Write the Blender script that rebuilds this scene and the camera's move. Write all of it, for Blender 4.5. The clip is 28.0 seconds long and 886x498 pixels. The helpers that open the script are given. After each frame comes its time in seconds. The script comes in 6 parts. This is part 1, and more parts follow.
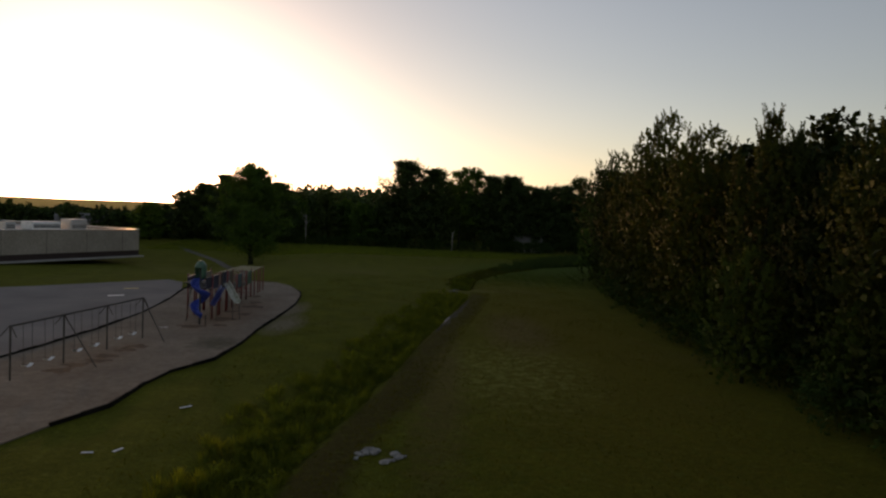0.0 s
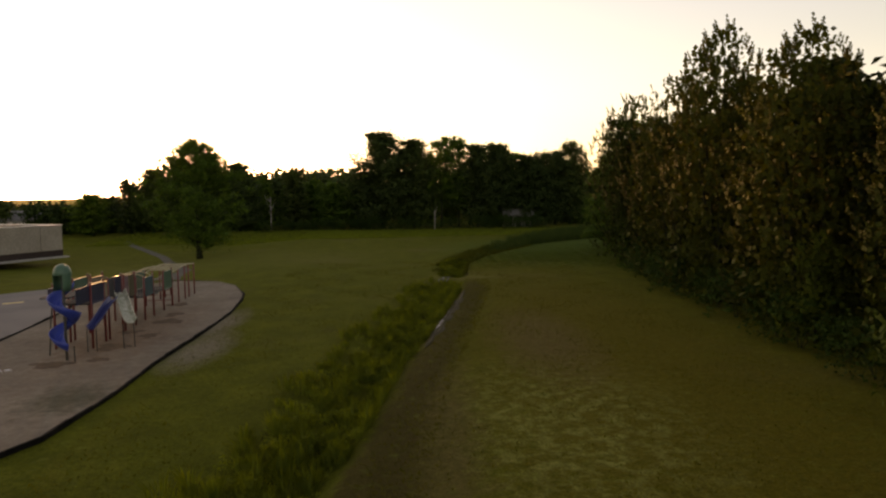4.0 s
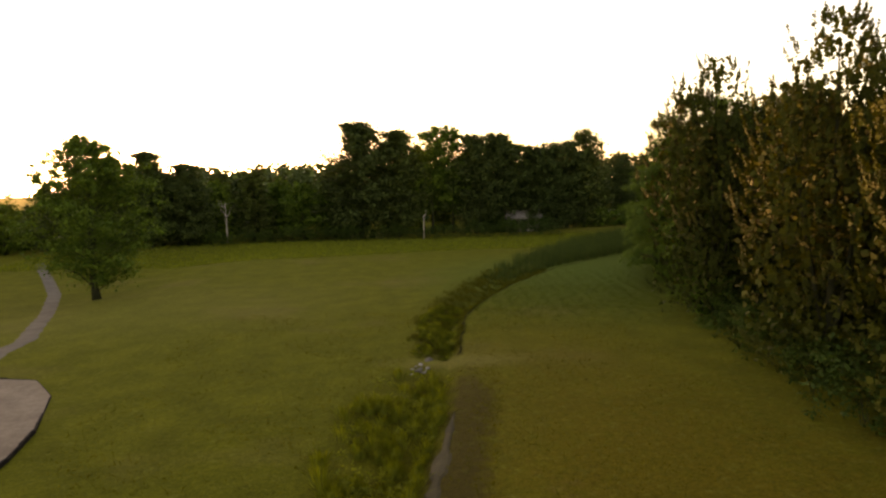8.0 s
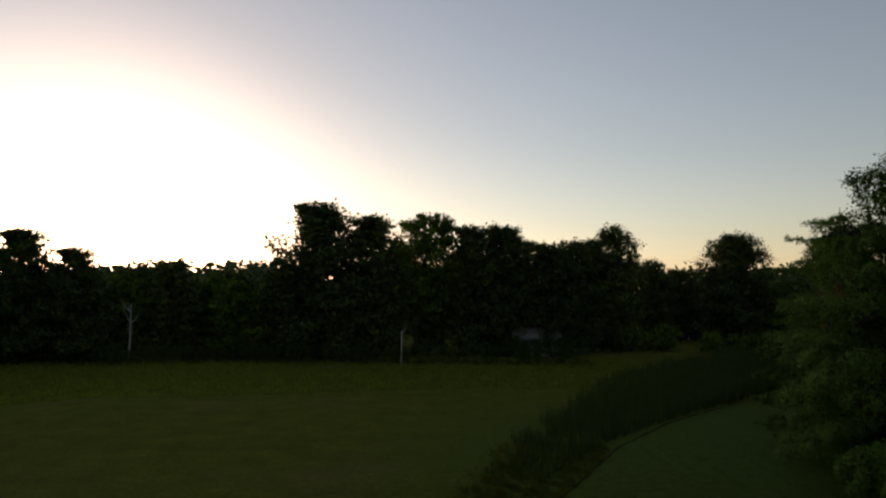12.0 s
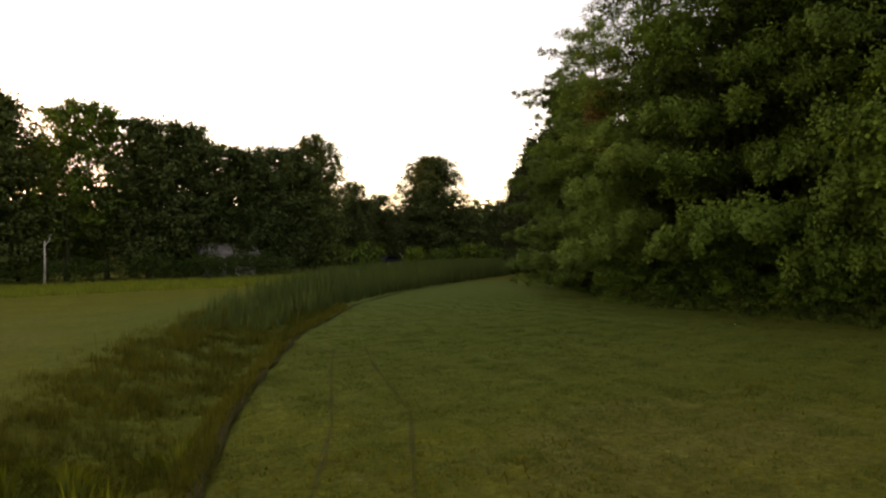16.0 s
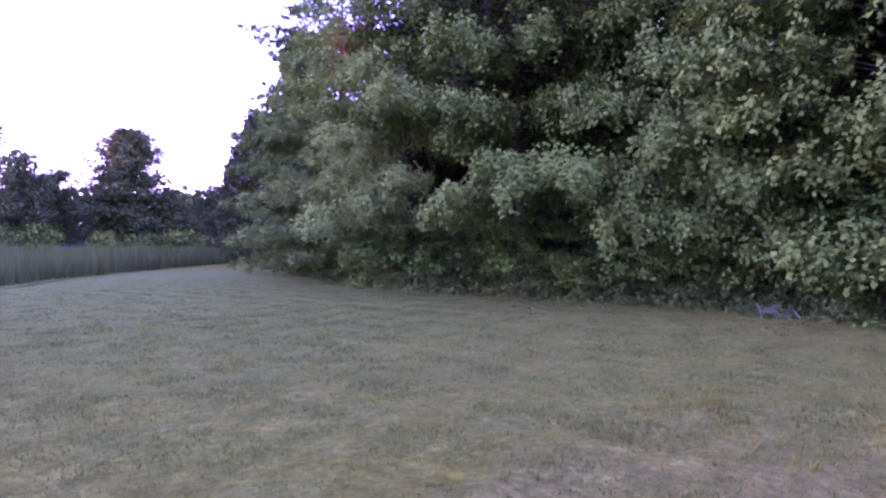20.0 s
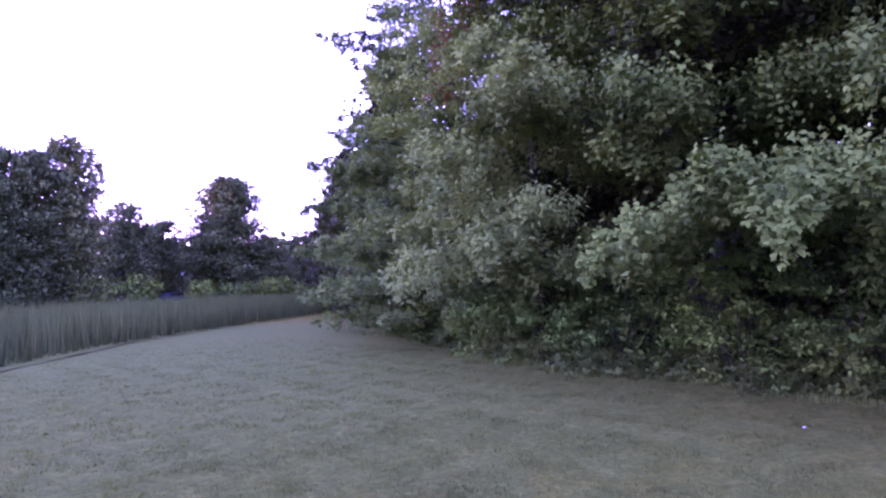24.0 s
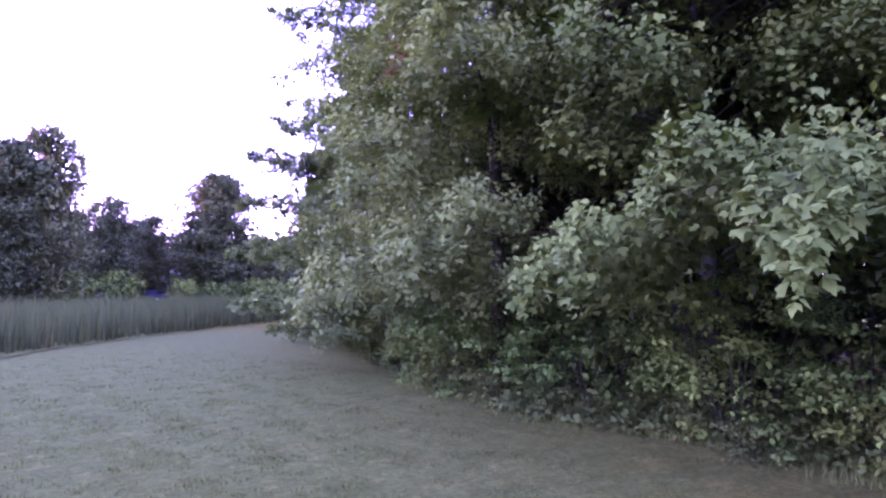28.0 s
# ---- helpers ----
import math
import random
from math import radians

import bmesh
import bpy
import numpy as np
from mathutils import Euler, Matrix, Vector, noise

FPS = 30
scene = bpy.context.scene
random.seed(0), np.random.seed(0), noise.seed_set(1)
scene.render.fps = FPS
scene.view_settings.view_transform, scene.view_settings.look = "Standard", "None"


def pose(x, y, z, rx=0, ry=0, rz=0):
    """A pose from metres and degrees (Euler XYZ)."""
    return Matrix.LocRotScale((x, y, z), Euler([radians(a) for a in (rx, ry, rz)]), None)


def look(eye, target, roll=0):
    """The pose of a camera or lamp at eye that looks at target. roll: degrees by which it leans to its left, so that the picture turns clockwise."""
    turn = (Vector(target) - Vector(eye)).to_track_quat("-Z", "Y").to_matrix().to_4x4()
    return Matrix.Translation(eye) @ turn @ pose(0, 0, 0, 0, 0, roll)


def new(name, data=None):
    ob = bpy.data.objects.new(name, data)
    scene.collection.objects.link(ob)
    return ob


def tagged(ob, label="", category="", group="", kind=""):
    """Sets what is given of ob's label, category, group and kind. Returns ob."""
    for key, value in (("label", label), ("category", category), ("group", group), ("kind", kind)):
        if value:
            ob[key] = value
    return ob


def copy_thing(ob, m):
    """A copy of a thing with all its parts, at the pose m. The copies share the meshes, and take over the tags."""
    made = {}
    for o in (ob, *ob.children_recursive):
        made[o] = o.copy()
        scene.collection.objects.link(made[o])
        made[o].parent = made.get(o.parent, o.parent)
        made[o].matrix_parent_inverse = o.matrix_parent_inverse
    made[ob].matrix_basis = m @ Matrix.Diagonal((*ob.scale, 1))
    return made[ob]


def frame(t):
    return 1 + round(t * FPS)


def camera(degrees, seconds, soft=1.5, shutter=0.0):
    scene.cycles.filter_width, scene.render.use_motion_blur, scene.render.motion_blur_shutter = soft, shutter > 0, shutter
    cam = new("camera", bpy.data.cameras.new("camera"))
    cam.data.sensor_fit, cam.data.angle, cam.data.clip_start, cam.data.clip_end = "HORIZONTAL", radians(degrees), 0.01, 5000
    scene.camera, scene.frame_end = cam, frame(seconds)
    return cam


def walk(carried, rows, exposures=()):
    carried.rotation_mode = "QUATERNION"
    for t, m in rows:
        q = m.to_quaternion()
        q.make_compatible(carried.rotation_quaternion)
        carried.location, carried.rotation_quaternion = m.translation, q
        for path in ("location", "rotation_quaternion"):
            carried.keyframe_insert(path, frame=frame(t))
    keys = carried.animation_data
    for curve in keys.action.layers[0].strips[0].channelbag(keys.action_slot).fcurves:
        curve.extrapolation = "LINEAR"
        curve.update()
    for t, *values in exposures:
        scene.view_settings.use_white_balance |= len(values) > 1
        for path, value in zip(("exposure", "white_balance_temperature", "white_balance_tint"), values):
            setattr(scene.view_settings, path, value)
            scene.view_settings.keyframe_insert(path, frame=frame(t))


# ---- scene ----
cam = camera(68.0, 28.0, 2.3)

PATH = [
    (0, (3.934, 0.721, 6.937), (3.926, 2.718, 6.834), 2.6),
    (0.5, (3.907, 1.743, 6.876), (3.929, 3.736, 6.705), 0.6),
    (1, (3.848, 2.845, 6.836), (3.880, 4.837, 6.664), -0.1),
    (1.5, (3.834, 4.192, 6.807), (3.868, 6.185, 6.648), -0.2),
    (2, (3.819, 5.763, 6.727), (3.854, 7.756, 6.559), -0.5),
    (2.5, (3.716, 7.416, 6.572), (3.755, 9.409, 6.428), -0.3),
    (3, (3.624, 9.277, 6.377), (3.669, 11.272, 6.241), -0.4),
    (3.5, (3.592, 11.302, 6.259), (3.636, 13.297, 6.111), -0.5),
    (4, (3.681, 13.275, 6.148), (3.730, 15.267, 5.983), -0.6),
    (4.5, (3.855, 15.339, 6.091), (3.896, 17.328, 5.885), -1.0),
    (6.5, (4.361, 23.846, 7.079), (4.415, 25.83, 6.834), -1.9),
    (7, (4.733, 27.053, 7.404), (4.785, 29.037, 7.157), -1.7),
    (7.5, (5.02, 30.171, 7.669), (5.07, 32.158, 7.444), -1.5),
    (8, (5.24, 33.216, 7.85), (5.294, 35.205, 7.654), -1.6),
    (8.5, (5.484, 36.316, 7.979), (5.542, 38.304, 7.766), -1.8),
    (9, (5.874, 39.449, 8.214), (5.935, 41.436, 7.992), -2.1),
    (9.5, (6.165, 42.84, 8.155), (6.218, 44.828, 7.945), -2.2),
    (10, (6.495, 46.246, 8.068), (6.549, 48.24, 7.916), -1.9),
    (10.5, (6.478, 49.668, 8.06), (6.543, 51.666, 7.995), -1.5),
    (11, (6.434, 52.806, 7.91), (6.501, 54.804, 7.939), -1.6),
    (11.5, (6.337, 55.888, 7.826), (6.401, 57.885, 7.92), -0.0),
    (13.5, (6.519, 64.89, 5.802), (6.982, 66.828, 5.982), -2.9),
    (14, (6.853, 65.832, 4.656), (7.712, 67.631, 4.816), -3.6),
    (14.5, (6.825, 66.614, 3.869), (7.816, 68.347, 3.987), -3.7),
    (15, (6.981, 67.173, 3.127), (7.924, 68.934, 3.232), -3.3),
    (15.5, (7.014, 67.555, 2.366), (7.968, 69.311, 2.437), -1.9),
    (16, (7.217, 67.925, 1.911), (8.195, 69.67, 1.922), -1.3),
    (16.5, (7.409, 68.231, 1.673), (8.38, 69.98, 1.663), -1.3),
    (17, (7.536, 68.576, 1.738), (8.494, 70.33, 1.671), -1.7),
    (17.5, (7.823, 69.053, 1.859), (8.798, 70.799, 1.847), -1.3),
    (18, (8.13, 69.805, 1.92), (9.278, 71.442, 1.922), -1.7),
    (18.5, (8.402, 70.375, 1.96), (9.641, 71.945, 1.935), -2.1),
    (19, (8.759, 70.863, 1.836), (10.013, 72.421, 1.821), -2.2),
    (19.5, (9.132, 71.617, 1.5), (10.675, 72.889, 1.486), -2.0),
    (20, (10.011, 72.338, 1.171), (11.624, 73.521, 1.167), 0.2),
    (20.5, (10.558, 72.985, 0.9), (12.133, 74.217, 0.911), -0.1),
    (21, (11.057, 73.606, 0.721), (12.627, 74.845, 0.757), -1.5),
    (21.5, (11.367, 74.097, 0.695), (12.81, 75.479, 0.775), -1.9),
    (23.5, (13.319, 76.001, 1.196), (14.746, 77.398, 1.304), -1.4),
    (24, (13.485, 76.139, 1.529), (14.91, 77.537, 1.649), -0.9),
    (24.5, (13.521, 76.192, 1.838), (14.952, 77.587, 1.921), -0.3),
    (25, (13.67, 76.278, 2.08), (15.107, 77.668, 2.078), -2.7),
    (25.5, (13.87, 76.364, 2.183), (15.307, 77.754, 2.211), -2.0),
    (26, (14.242, 76.491, 2.236), (15.682, 77.88, 2.263), -2.7),
    (26.5, (14.762, 76.649, 2.288), (16.202, 78.036, 2.348), -0.4),
    (27, (15.293, 76.777, 2.226), (16.717, 78.176, 2.349), 2.3),
    (27.5, (15.65, 76.876, 2.021), (17.07, 78.276, 2.176), 1.6),
    (28, (15.836, 76.911, 1.705), (17.255, 78.315, 1.842), 1.0),
]
EXPOSURES = [(0, 0.8, 7000, 22), (1, 1.54, 7450, 24), (2, 1.74, 8150, 26), (3, 1.78, 8800, 28), (4.5, 1.97, 9400, 28), (6.5, 2.76, 10400, 29), (8, 2.92, 10500, 32), (10, 2.76, 10300, 31),
             (10.5, 2.29, 9000, 24), (11, 1.32, 7200, 21), (11.5, 0.95, 6700, 19), (13.5, 0.8, 6900, 28), (14, 0.98, 6900, 30), (14.5, 1.4, 7100, 28), (15, 2.02, 7400, 24), (16, 2.96, 9000, 38),
             (17, 3.66, 10200, 45), (17.8, 4.04, 8450, 58), (18.5, 4.34, 6150, 89), (19, 4.56, 5120, 111), (20, 5.06, 5100, 135), (21, 5.1, 5080, 138), (25, 4.99, 5080, 137), (28, 5.38, 5120, 137)]
walk(cam, [(t, look(eye, target, roll)) for t, eye, target, roll in PATH], EXPOSURES)

# ---------------------------------------------------------------- light
SUN_AZ, SUN_EL = 25.0, 2.9        # degrees to the left of +y, degrees up
world = bpy.data.worlds.new("sky")
scene.world = world
world.use_nodes = True
wn = world.node_tree
sky = wn.nodes.new("ShaderNodeTexSky")
sky.sky_type = "NISHITA"
sky.sun_disc = False
sky.sun_elevation = radians(SUN_EL)
sky.sun_rotation = radians(-SUN_AZ)
sky.air_density, sky.dust_density, sky.ozone_density = 1.0, 0.7, 1.6
wn.nodes["Background"].inputs["Strength"].default_value = 0.15
haze = wn.nodes.new("ShaderNodeHueSaturation")      # thin evening haze greys the sky's colour
haze.inputs["Saturation"].default_value = 0.68
wn.links.new(sky.outputs[0], haze.inputs["Color"])
wn.links.new(haze.outputs[0], wn.nodes["Background"].inputs["Color"])

sun_data = bpy.data.lights.new("sun", "SUN")
sun_data.energy, sun_data.angle, sun_data.color = 0.85, radians(2.5), (1.0, 0.58, 0.26)
sun = new("sun", sun_data)
a, e = radians(SUN_AZ), radians(SUN_EL)
sun.matrix_world = look((-60, 100, 40), (-60 + math.sin(a) * math.cos(e), 100 - math.cos(a) * math.cos(e), 40 - math.sin(e)))

# ---------------------------------------------------------------- materials


def mat(name, rough=0.8, spec=0.3):
    m = bpy.data.materials.new(name)
    m.use_nodes = True
    b = m.node_tree.nodes["Principled BSDF"]
    b.inputs["Roughness"].default_value = rough
    b.inputs["Specular IOR Level"].default_value = spec
    return m, m.node_tree, b


def node(nt, kind, **values):
    n = nt.nodes.new(kind)
    for k, v in values.items():
        n.inputs[k].default_value = v
    return n


def noise_tex(nt, scale, detail=4.0, rough=0.55, source=None, stretch=None):
    tc = nt.nodes.new("ShaderNodeNewGeometry") if source is None else source
    out = tc.outputs["Position"] if source is None else tc.outputs["Object"]
    if stretch:
        mp = nt.nodes.new("ShaderNodeMapping")
        mp.inputs["Scale"].default_value = stretch
        nt.links.new(out, mp.inputs["Vector"])
        out = mp.outputs[0]
    n = node(nt, "ShaderNodeTexNoise", Scale=scale, Detail=detail, Roughness=rough)
    nt.links.new(out, n.inputs["Vector"])
    return n.outputs[0]


def ramp(nt, fac, stops):
    r = nt.nodes.new("ShaderNodeValToRGB")
    while len(r.color_ramp.elements) < len(stops):
        r.color_ramp.elements.new(0.5)
    for el, (p, c) in zip(r.color_ramp.elements, stops):
        el.position, el.color = p, (*c, 1)
    nt.links.new(fac, r.inputs[0])
    return r.outputs[0]


def blend(nt, fac, a, b, mode="MIX"):
    m = nt.nodes.new("ShaderNodeMix")
    m.data_type, m.blend_type = "RGBA", mode
    for sock, v in ((m.inputs[0], fac), (m.inputs[6], a), (m.inputs[7], b)):
        if isinstance(v, (int, float)):
            sock.default_value = v
        elif isinstance(v, tuple):
            sock.default_value = (*v, 1)
        else:
            nt.links.new(v, sock)
    return m.outputs[2]


def bump(nt, bsdf, height, strength=0.4, dist=0.02):
    b = node(nt, "ShaderNodeBump", Strength=strength, Distance=dist)
    nt.links.new(height, b.inputs["Height"])
    nt.links.new(b.outputs[0], bsdf.inputs["Normal"])


def speckled(name, c1, c2, big=0.6, fine=18.0, rough=0.85, strength=0.35, dist=0.02, spec=0.25):
    """A matt surface of two tones: broad stains and fine grain, with relief."""
    m, nt, b = mat(name, rough, spec)
    n1, n2 = noise_tex(nt, big, 5), noise_tex(nt, fine, 3)
    col = ramp(nt, n1, [(0.3, c1), (0.7, c2)])
    grain = ramp(nt, n2, [(0.25, (0.72, 0.72, 0.72)), (0.75, (1.2, 1.2, 1.2))])
    nt.links.new(blend(nt, 1.0, col, grain, "MULTIPLY"), b.inputs["Base Color"])
    bump(nt, b, n2, strength, dist)
    return m


def foliage(name, dark, mid, light, thin=0.35, rough=0.5):
    """Leaves: each island its own shade, each plant its own tone; light passes through."""
    m, nt, b = mat(name, max(rough, 0.65), 0.08)
    dark, light = [tuple(v + (w - v) * 0.28 for v, w in zip(mid, c)) for c in (dark, light)]
    geo = nt.nodes.new("ShaderNodeNewGeometry")
    info = nt.nodes.new("ShaderNodeObjectInfo")
    col = ramp(nt, geo.outputs["Random Per Island"], [(0.0, dark), (0.55, mid), (1.0, light)])
    tone = ramp(nt, info.outputs["Random"], [(0.0, (0.78, 0.86, 0.8)), (0.5, (1, 1, 1)), (1.0, (1.2, 1.12, 0.9))])
    col = blend(nt, 1.0, col, tone, "MULTIPLY")
    patch = ramp(nt, noise_tex(nt, 0.9, 2), [(0.3, (0.7, 0.75, 0.78)), (0.7, (1.3, 1.25, 1.1))])
    col = blend(nt, 1.0, col, patch, "MULTIPLY")
    nt.links.new(col, b.inputs["Base Color"])
    t = nt.nodes.new("ShaderNodeBsdfTranslucent")
    nt.links.new(blend(nt, 1.0, col, (1.25, 1.15, 0.5), "MULTIPLY"), t.inputs["Color"])
    mix = node(nt, "ShaderNodeMixShader", Fac=thin * 0.75)
    nt.links.new(b.outputs[0], mix.inputs[1])
    nt.links.new(t.outputs[0], mix.inputs[2])
    nt.links.new(mix.outputs[0], nt.nodes["Material Output"].inputs["Surface"])
    return m


def plain(name, c, rough=0.5, spec=0.4, vary=0.15, scale=3.0, metal=0.0):
    """Paint, plastic or metal with faint dirt."""
    m, nt, b = mat(name, rough, spec)
    n1 = noise_tex(nt, scale, 5)
    lo = tuple(v * (1 - vary) for v in c)
    hi = tuple(min(1, v * (1 + vary)) for v in c)
    nt.links.new(ramp(nt, n1, [(0.3, lo), (0.7, hi)]), b.inputs["Base Color"])
    b.inputs["Metallic"].default_value = metal
    return m


# lawn: short mown grass with dry patches, clover and mowing lines
M_LAWN, nt, b = mat("mown_grass", 1.0, 0.02)
n_big, n_mid, n_fine = noise_tex(nt, 0.09, 4), noise_tex(nt, 0.55, 5), noise_tex(nt, 14.0, 5, 0.7)
n_blade = noise_tex(nt, 60.0, 3, 0.7)
green = ramp(nt, n_mid, [(0.28, (0.057, 0.063, 0.006)), (0.5, (0.074, 0.082, 0.0075)), (0.72, (0.097, 0.104, 0.0095))])
dry = ramp(nt, n_big, [(0.56, (0, 0, 0)), (0.72, (1, 1, 1))])
green = blend(nt, dry, green, blend(nt, 0.5, green, (0.12, 0.095, 0.038)))


def spot(nt, x, y, rx, ry, ragged=0.5):
    """A ragged patch on the ground: 1 in its middle, 0 past its rim."""
    geo = nt.nodes.new("ShaderNodeNewGeometry")
    mp = nt.nodes.new("ShaderNodeMapping")
    mp.inputs["Location"].default_value = (-x / rx, -y / ry, 0)
    mp.inputs["Scale"].default_value = (1 / rx, 1 / ry, 0)
    nt.links.new(geo.outputs["Position"], mp.inputs["Vector"])
    ln = nt.nodes.new("ShaderNodeVectorMath")
    ln.operation = "LENGTH"
    nt.links.new(mp.outputs[0], ln.inputs[0])
    ad = node(nt, "ShaderNodeMath")
    ad.operation = "MULTIPLY_ADD"
    nt.links.new(noise_tex(nt, 1.7, 8, 0.78), ad.inputs[0])
    ad.inputs[1].default_value = ragged * 3.2
    nt.links.new(ln.outputs["Value"], ad.inputs[2])
    sb = node(nt, "ShaderNodeMath")
    sb.operation = "SUBTRACT"
    nt.links.new(ad.outputs[0], sb.inputs[0])
    sb.inputs[1].default_value = ragged * 1.6
    return ramp(nt, sb.outputs[0], [(0.3, (1, 1, 1)), (0.95, (0, 0, 0))])


blotch = ramp(nt, noise_tex(nt, 1.9, 7, 0.72), [(0.46, (0.12, 0.12, 0.12)), (0.6, (1, 1, 1))])
for sx, sy, rx, ry, tone, much in ((11, 38, 10, 40, (0.098, 0.074, 0.008), 0.8), (7.3, 30.5, 5.0, 8.5, (0.2, 0.195, 0.05), 0.85), (8.6, 41, 2.8, 9, (0.13, 0.088, 0.042), 0.6), (15.9, 75.9, 2.4, 1.6, (0.125, 0.102, 0.026), 0.22),
                                   (16.3, 79.7, 1.7, 1.1, (0.12, 0.098, 0.026), 0.22), (3.9, 30.0, 1.5, 18, (0.1, 0.068, 0.03), 0.6), (-16, 78, 20, 14, (0.12, 0.12, 0.03), 0.4), (18.5, 87, 17, 22, (0.048, 0.085, 0.015), 0.88), (21.5, 90, 8, 11, (0.05, 0.092, 0.016), 0.9), (27.5, 99, 9, 10, (0.05, 0.09, 0.016), 0.9), (12.5, 72.5, 3.4, 2.2, (0.12, 0.1, 0.035), 0.3), (6.6, 61.9, 4.2, 1.5, (0.135, 0.125, 0.035), 0.7)):
    f = spot(nt, sx, sy, rx, ry)
    if tone[0] > 0.19:
        f = blend(nt, 1.0, f, blotch, "MULTIPLY")
    green = blend(nt, blend(nt, 1.0, f, (much, much, much), "MULTIPLY"), green, tone)
# sand spilled over the edging
for sx, sy, rx, ry in ((-5.5, 39.6, 1.5, 4.4), (-6.35, 45.0, 1.3, 5.0)):
    green = blend(nt, spot(nt, sx, sy, rx, ry, 0.25), green, (0.18, 0.152, 0.112))
wear = nt.nodes.new("ShaderNodeAttribute")
wear.attribute_name = "worn"
rough_rim = node(nt, "ShaderNodeMath")
rough_rim.operation = "MULTIPLY_ADD"
nt.links.new(noise_tex(nt, 1.3, 6, 0.7), rough_rim.inputs[0])
rough_rim.inputs[1].default_value = 1.1
nt.links.new(wear.outputs["Fac"], rough_rim.inputs[2])
trodden = ramp(nt, rough_rim.outputs[0], [(0.66, (0, 0, 0)), (1.35, (0.9, 0.9, 0.9))])
green = blend(nt, trodden, green, (0.05, 0.037, 0.012))
dots = ramp(nt, noise_tex(nt, 2.3, 6, 0.75), [(0.54, (0, 0, 0)), (0.7, (1, 1, 1))])
green = blend(nt, dots, green, blend(nt, 0.5, green, (0.135, 0.155, 0.032)))
tufts = ramp(nt, noise_tex(nt, 4.5, 4, 0.65), [(0.3, (0.74, 0.74, 0.72)), (0.7, (1.24, 1.22, 1.2))])
green = blend(nt, 1.0, green, tufts, "MULTIPLY")
strands = ramp(nt, n_fine, [(0.25, (0.42, 0.42, 0.42)), (0.75, (1.5, 1.5, 1.5))])
green = blend(nt, 1.0, green, strands, "MULTIPLY")
blades = ramp(nt, n_blade, [(0.2, (0.7, 0.7, 0.7)), (0.8, (1.25, 1.25, 1.25))])
nt.links.new(blend(nt, 1.0, green, blades, "MULTIPLY"), b.inputs["Base Color"])
bump(nt, b, n_fine, 0.7, 0.05)
# low light glances off the blade tips
b.inputs["Sheen Weight"].default_value, b.inputs["Sheen Roughness"].default_value = 0.09, 0.35
b.inputs["Sheen Tint"].default_value = (0.5, 0.55, 0.16, 1)

M_BLADE = foliage("grass_blades", (0.034, 0.058, 0.011), (0.061, 0.096, 0.019), (0.108, 0.145, 0.034), 0.45, 0.8)
M_FIELD = foliage("field_grass_blades", (0.05, 0.05, 0.006), (0.088, 0.088, 0.01), (0.14, 0.138, 0.02), 0.4, 0.8)
M_WEED = foliage("ditch_weeds", (0.1, 0.13, 0.02), (0.155, 0.2, 0.031), (0.23, 0.265, 0.05), 0.7, 0.8)
M_MEADOW = foliage("meadow_grass", (0.045, 0.056, 0.01), (0.09, 0.1, 0.018), (0.17, 0.165, 0.036), 0.6, 0.8)
M_VERGE = foliage("verge_weeds", (0.046, 0.08, 0.018), (0.09, 0.15, 0.033), (0.165, 0.22, 0.06), 0.35, 0.7)
M_REED = foliage("reeds", (0.027, 0.05, 0.017), (0.048, 0.082, 0.026), (0.078, 0.115, 0.037), 0.2, 0.8)
M_STEM = foliage("pale_reed_stems", (0.11, 0.11, 0.04), (0.16, 0.155, 0.06), (0.22, 0.2, 0.085), 0.2)
M_LEAF = foliage("broad_leaves", (0.037, 0.075, 0.013), (0.075, 0.138, 0.021), (0.135, 0.205, 0.036), 0.26)
M_LEAF2 = foliage("yellowish_leaves", (0.026, 0.036, 0.007), (0.043, 0.057, 0.011), (0.074, 0.086, 0.019), 0.24)
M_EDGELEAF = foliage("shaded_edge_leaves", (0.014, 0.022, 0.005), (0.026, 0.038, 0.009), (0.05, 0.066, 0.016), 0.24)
M_MAPLE = foliage("maple_leaves", (0.042, 0.082, 0.013), (0.076, 0.14, 0.02), (0.138, 0.21, 0.035), 0.2)
M_DARK = foliage("dark_leaves", (0.028, 0.048, 0.015), (0.047, 0.076, 0.023), (0.08, 0.108, 0.033), 0.08)
M_VINE = foliage("undergrowth_leaves", (0.038, 0.08, 0.014), (0.096, 0.208, 0.034), (0.17, 0.31, 0.058), 0.2)
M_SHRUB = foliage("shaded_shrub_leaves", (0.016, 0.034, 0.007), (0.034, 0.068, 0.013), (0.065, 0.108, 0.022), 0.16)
M_NEEDLE = foliage("soft_conifer_foliage", (0.056, 0.107, 0.026), (0.106, 0.183, 0.042), (0.18, 0.255, 0.07), 0.35)
M_RUST = foliage("rusty_dead_leaves", (0.1, 0.05, 0.02), (0.16, 0.08, 0.032), (0.22, 0.12, 0.048), 0.35)
M_SMALL = foliage("bright_young_leaves", (0.03, 0.05, 0.009), (0.06, 0.088, 0.015), (0.1, 0.125, 0.025), 0.24)
M_GREYBARK = speckled("grey_bark", (0.036, 0.04, 0.026), (0.07, 0.076, 0.054), 2.0, 20, 0.95, 0.7, 0.02, 0.05)
M_BARK = speckled("bark", (0.02, 0.024, 0.012), (0.044, 0.05, 0.028), 1.2, 22, 1.0, 0.8, 0.03, 0.02)
M_PALEBARK = speckled("pale_bark", (0.26, 0.24, 0.21), (0.42, 0.4, 0.36), 1.5, 14, 0.85, 0.5, 0.01)
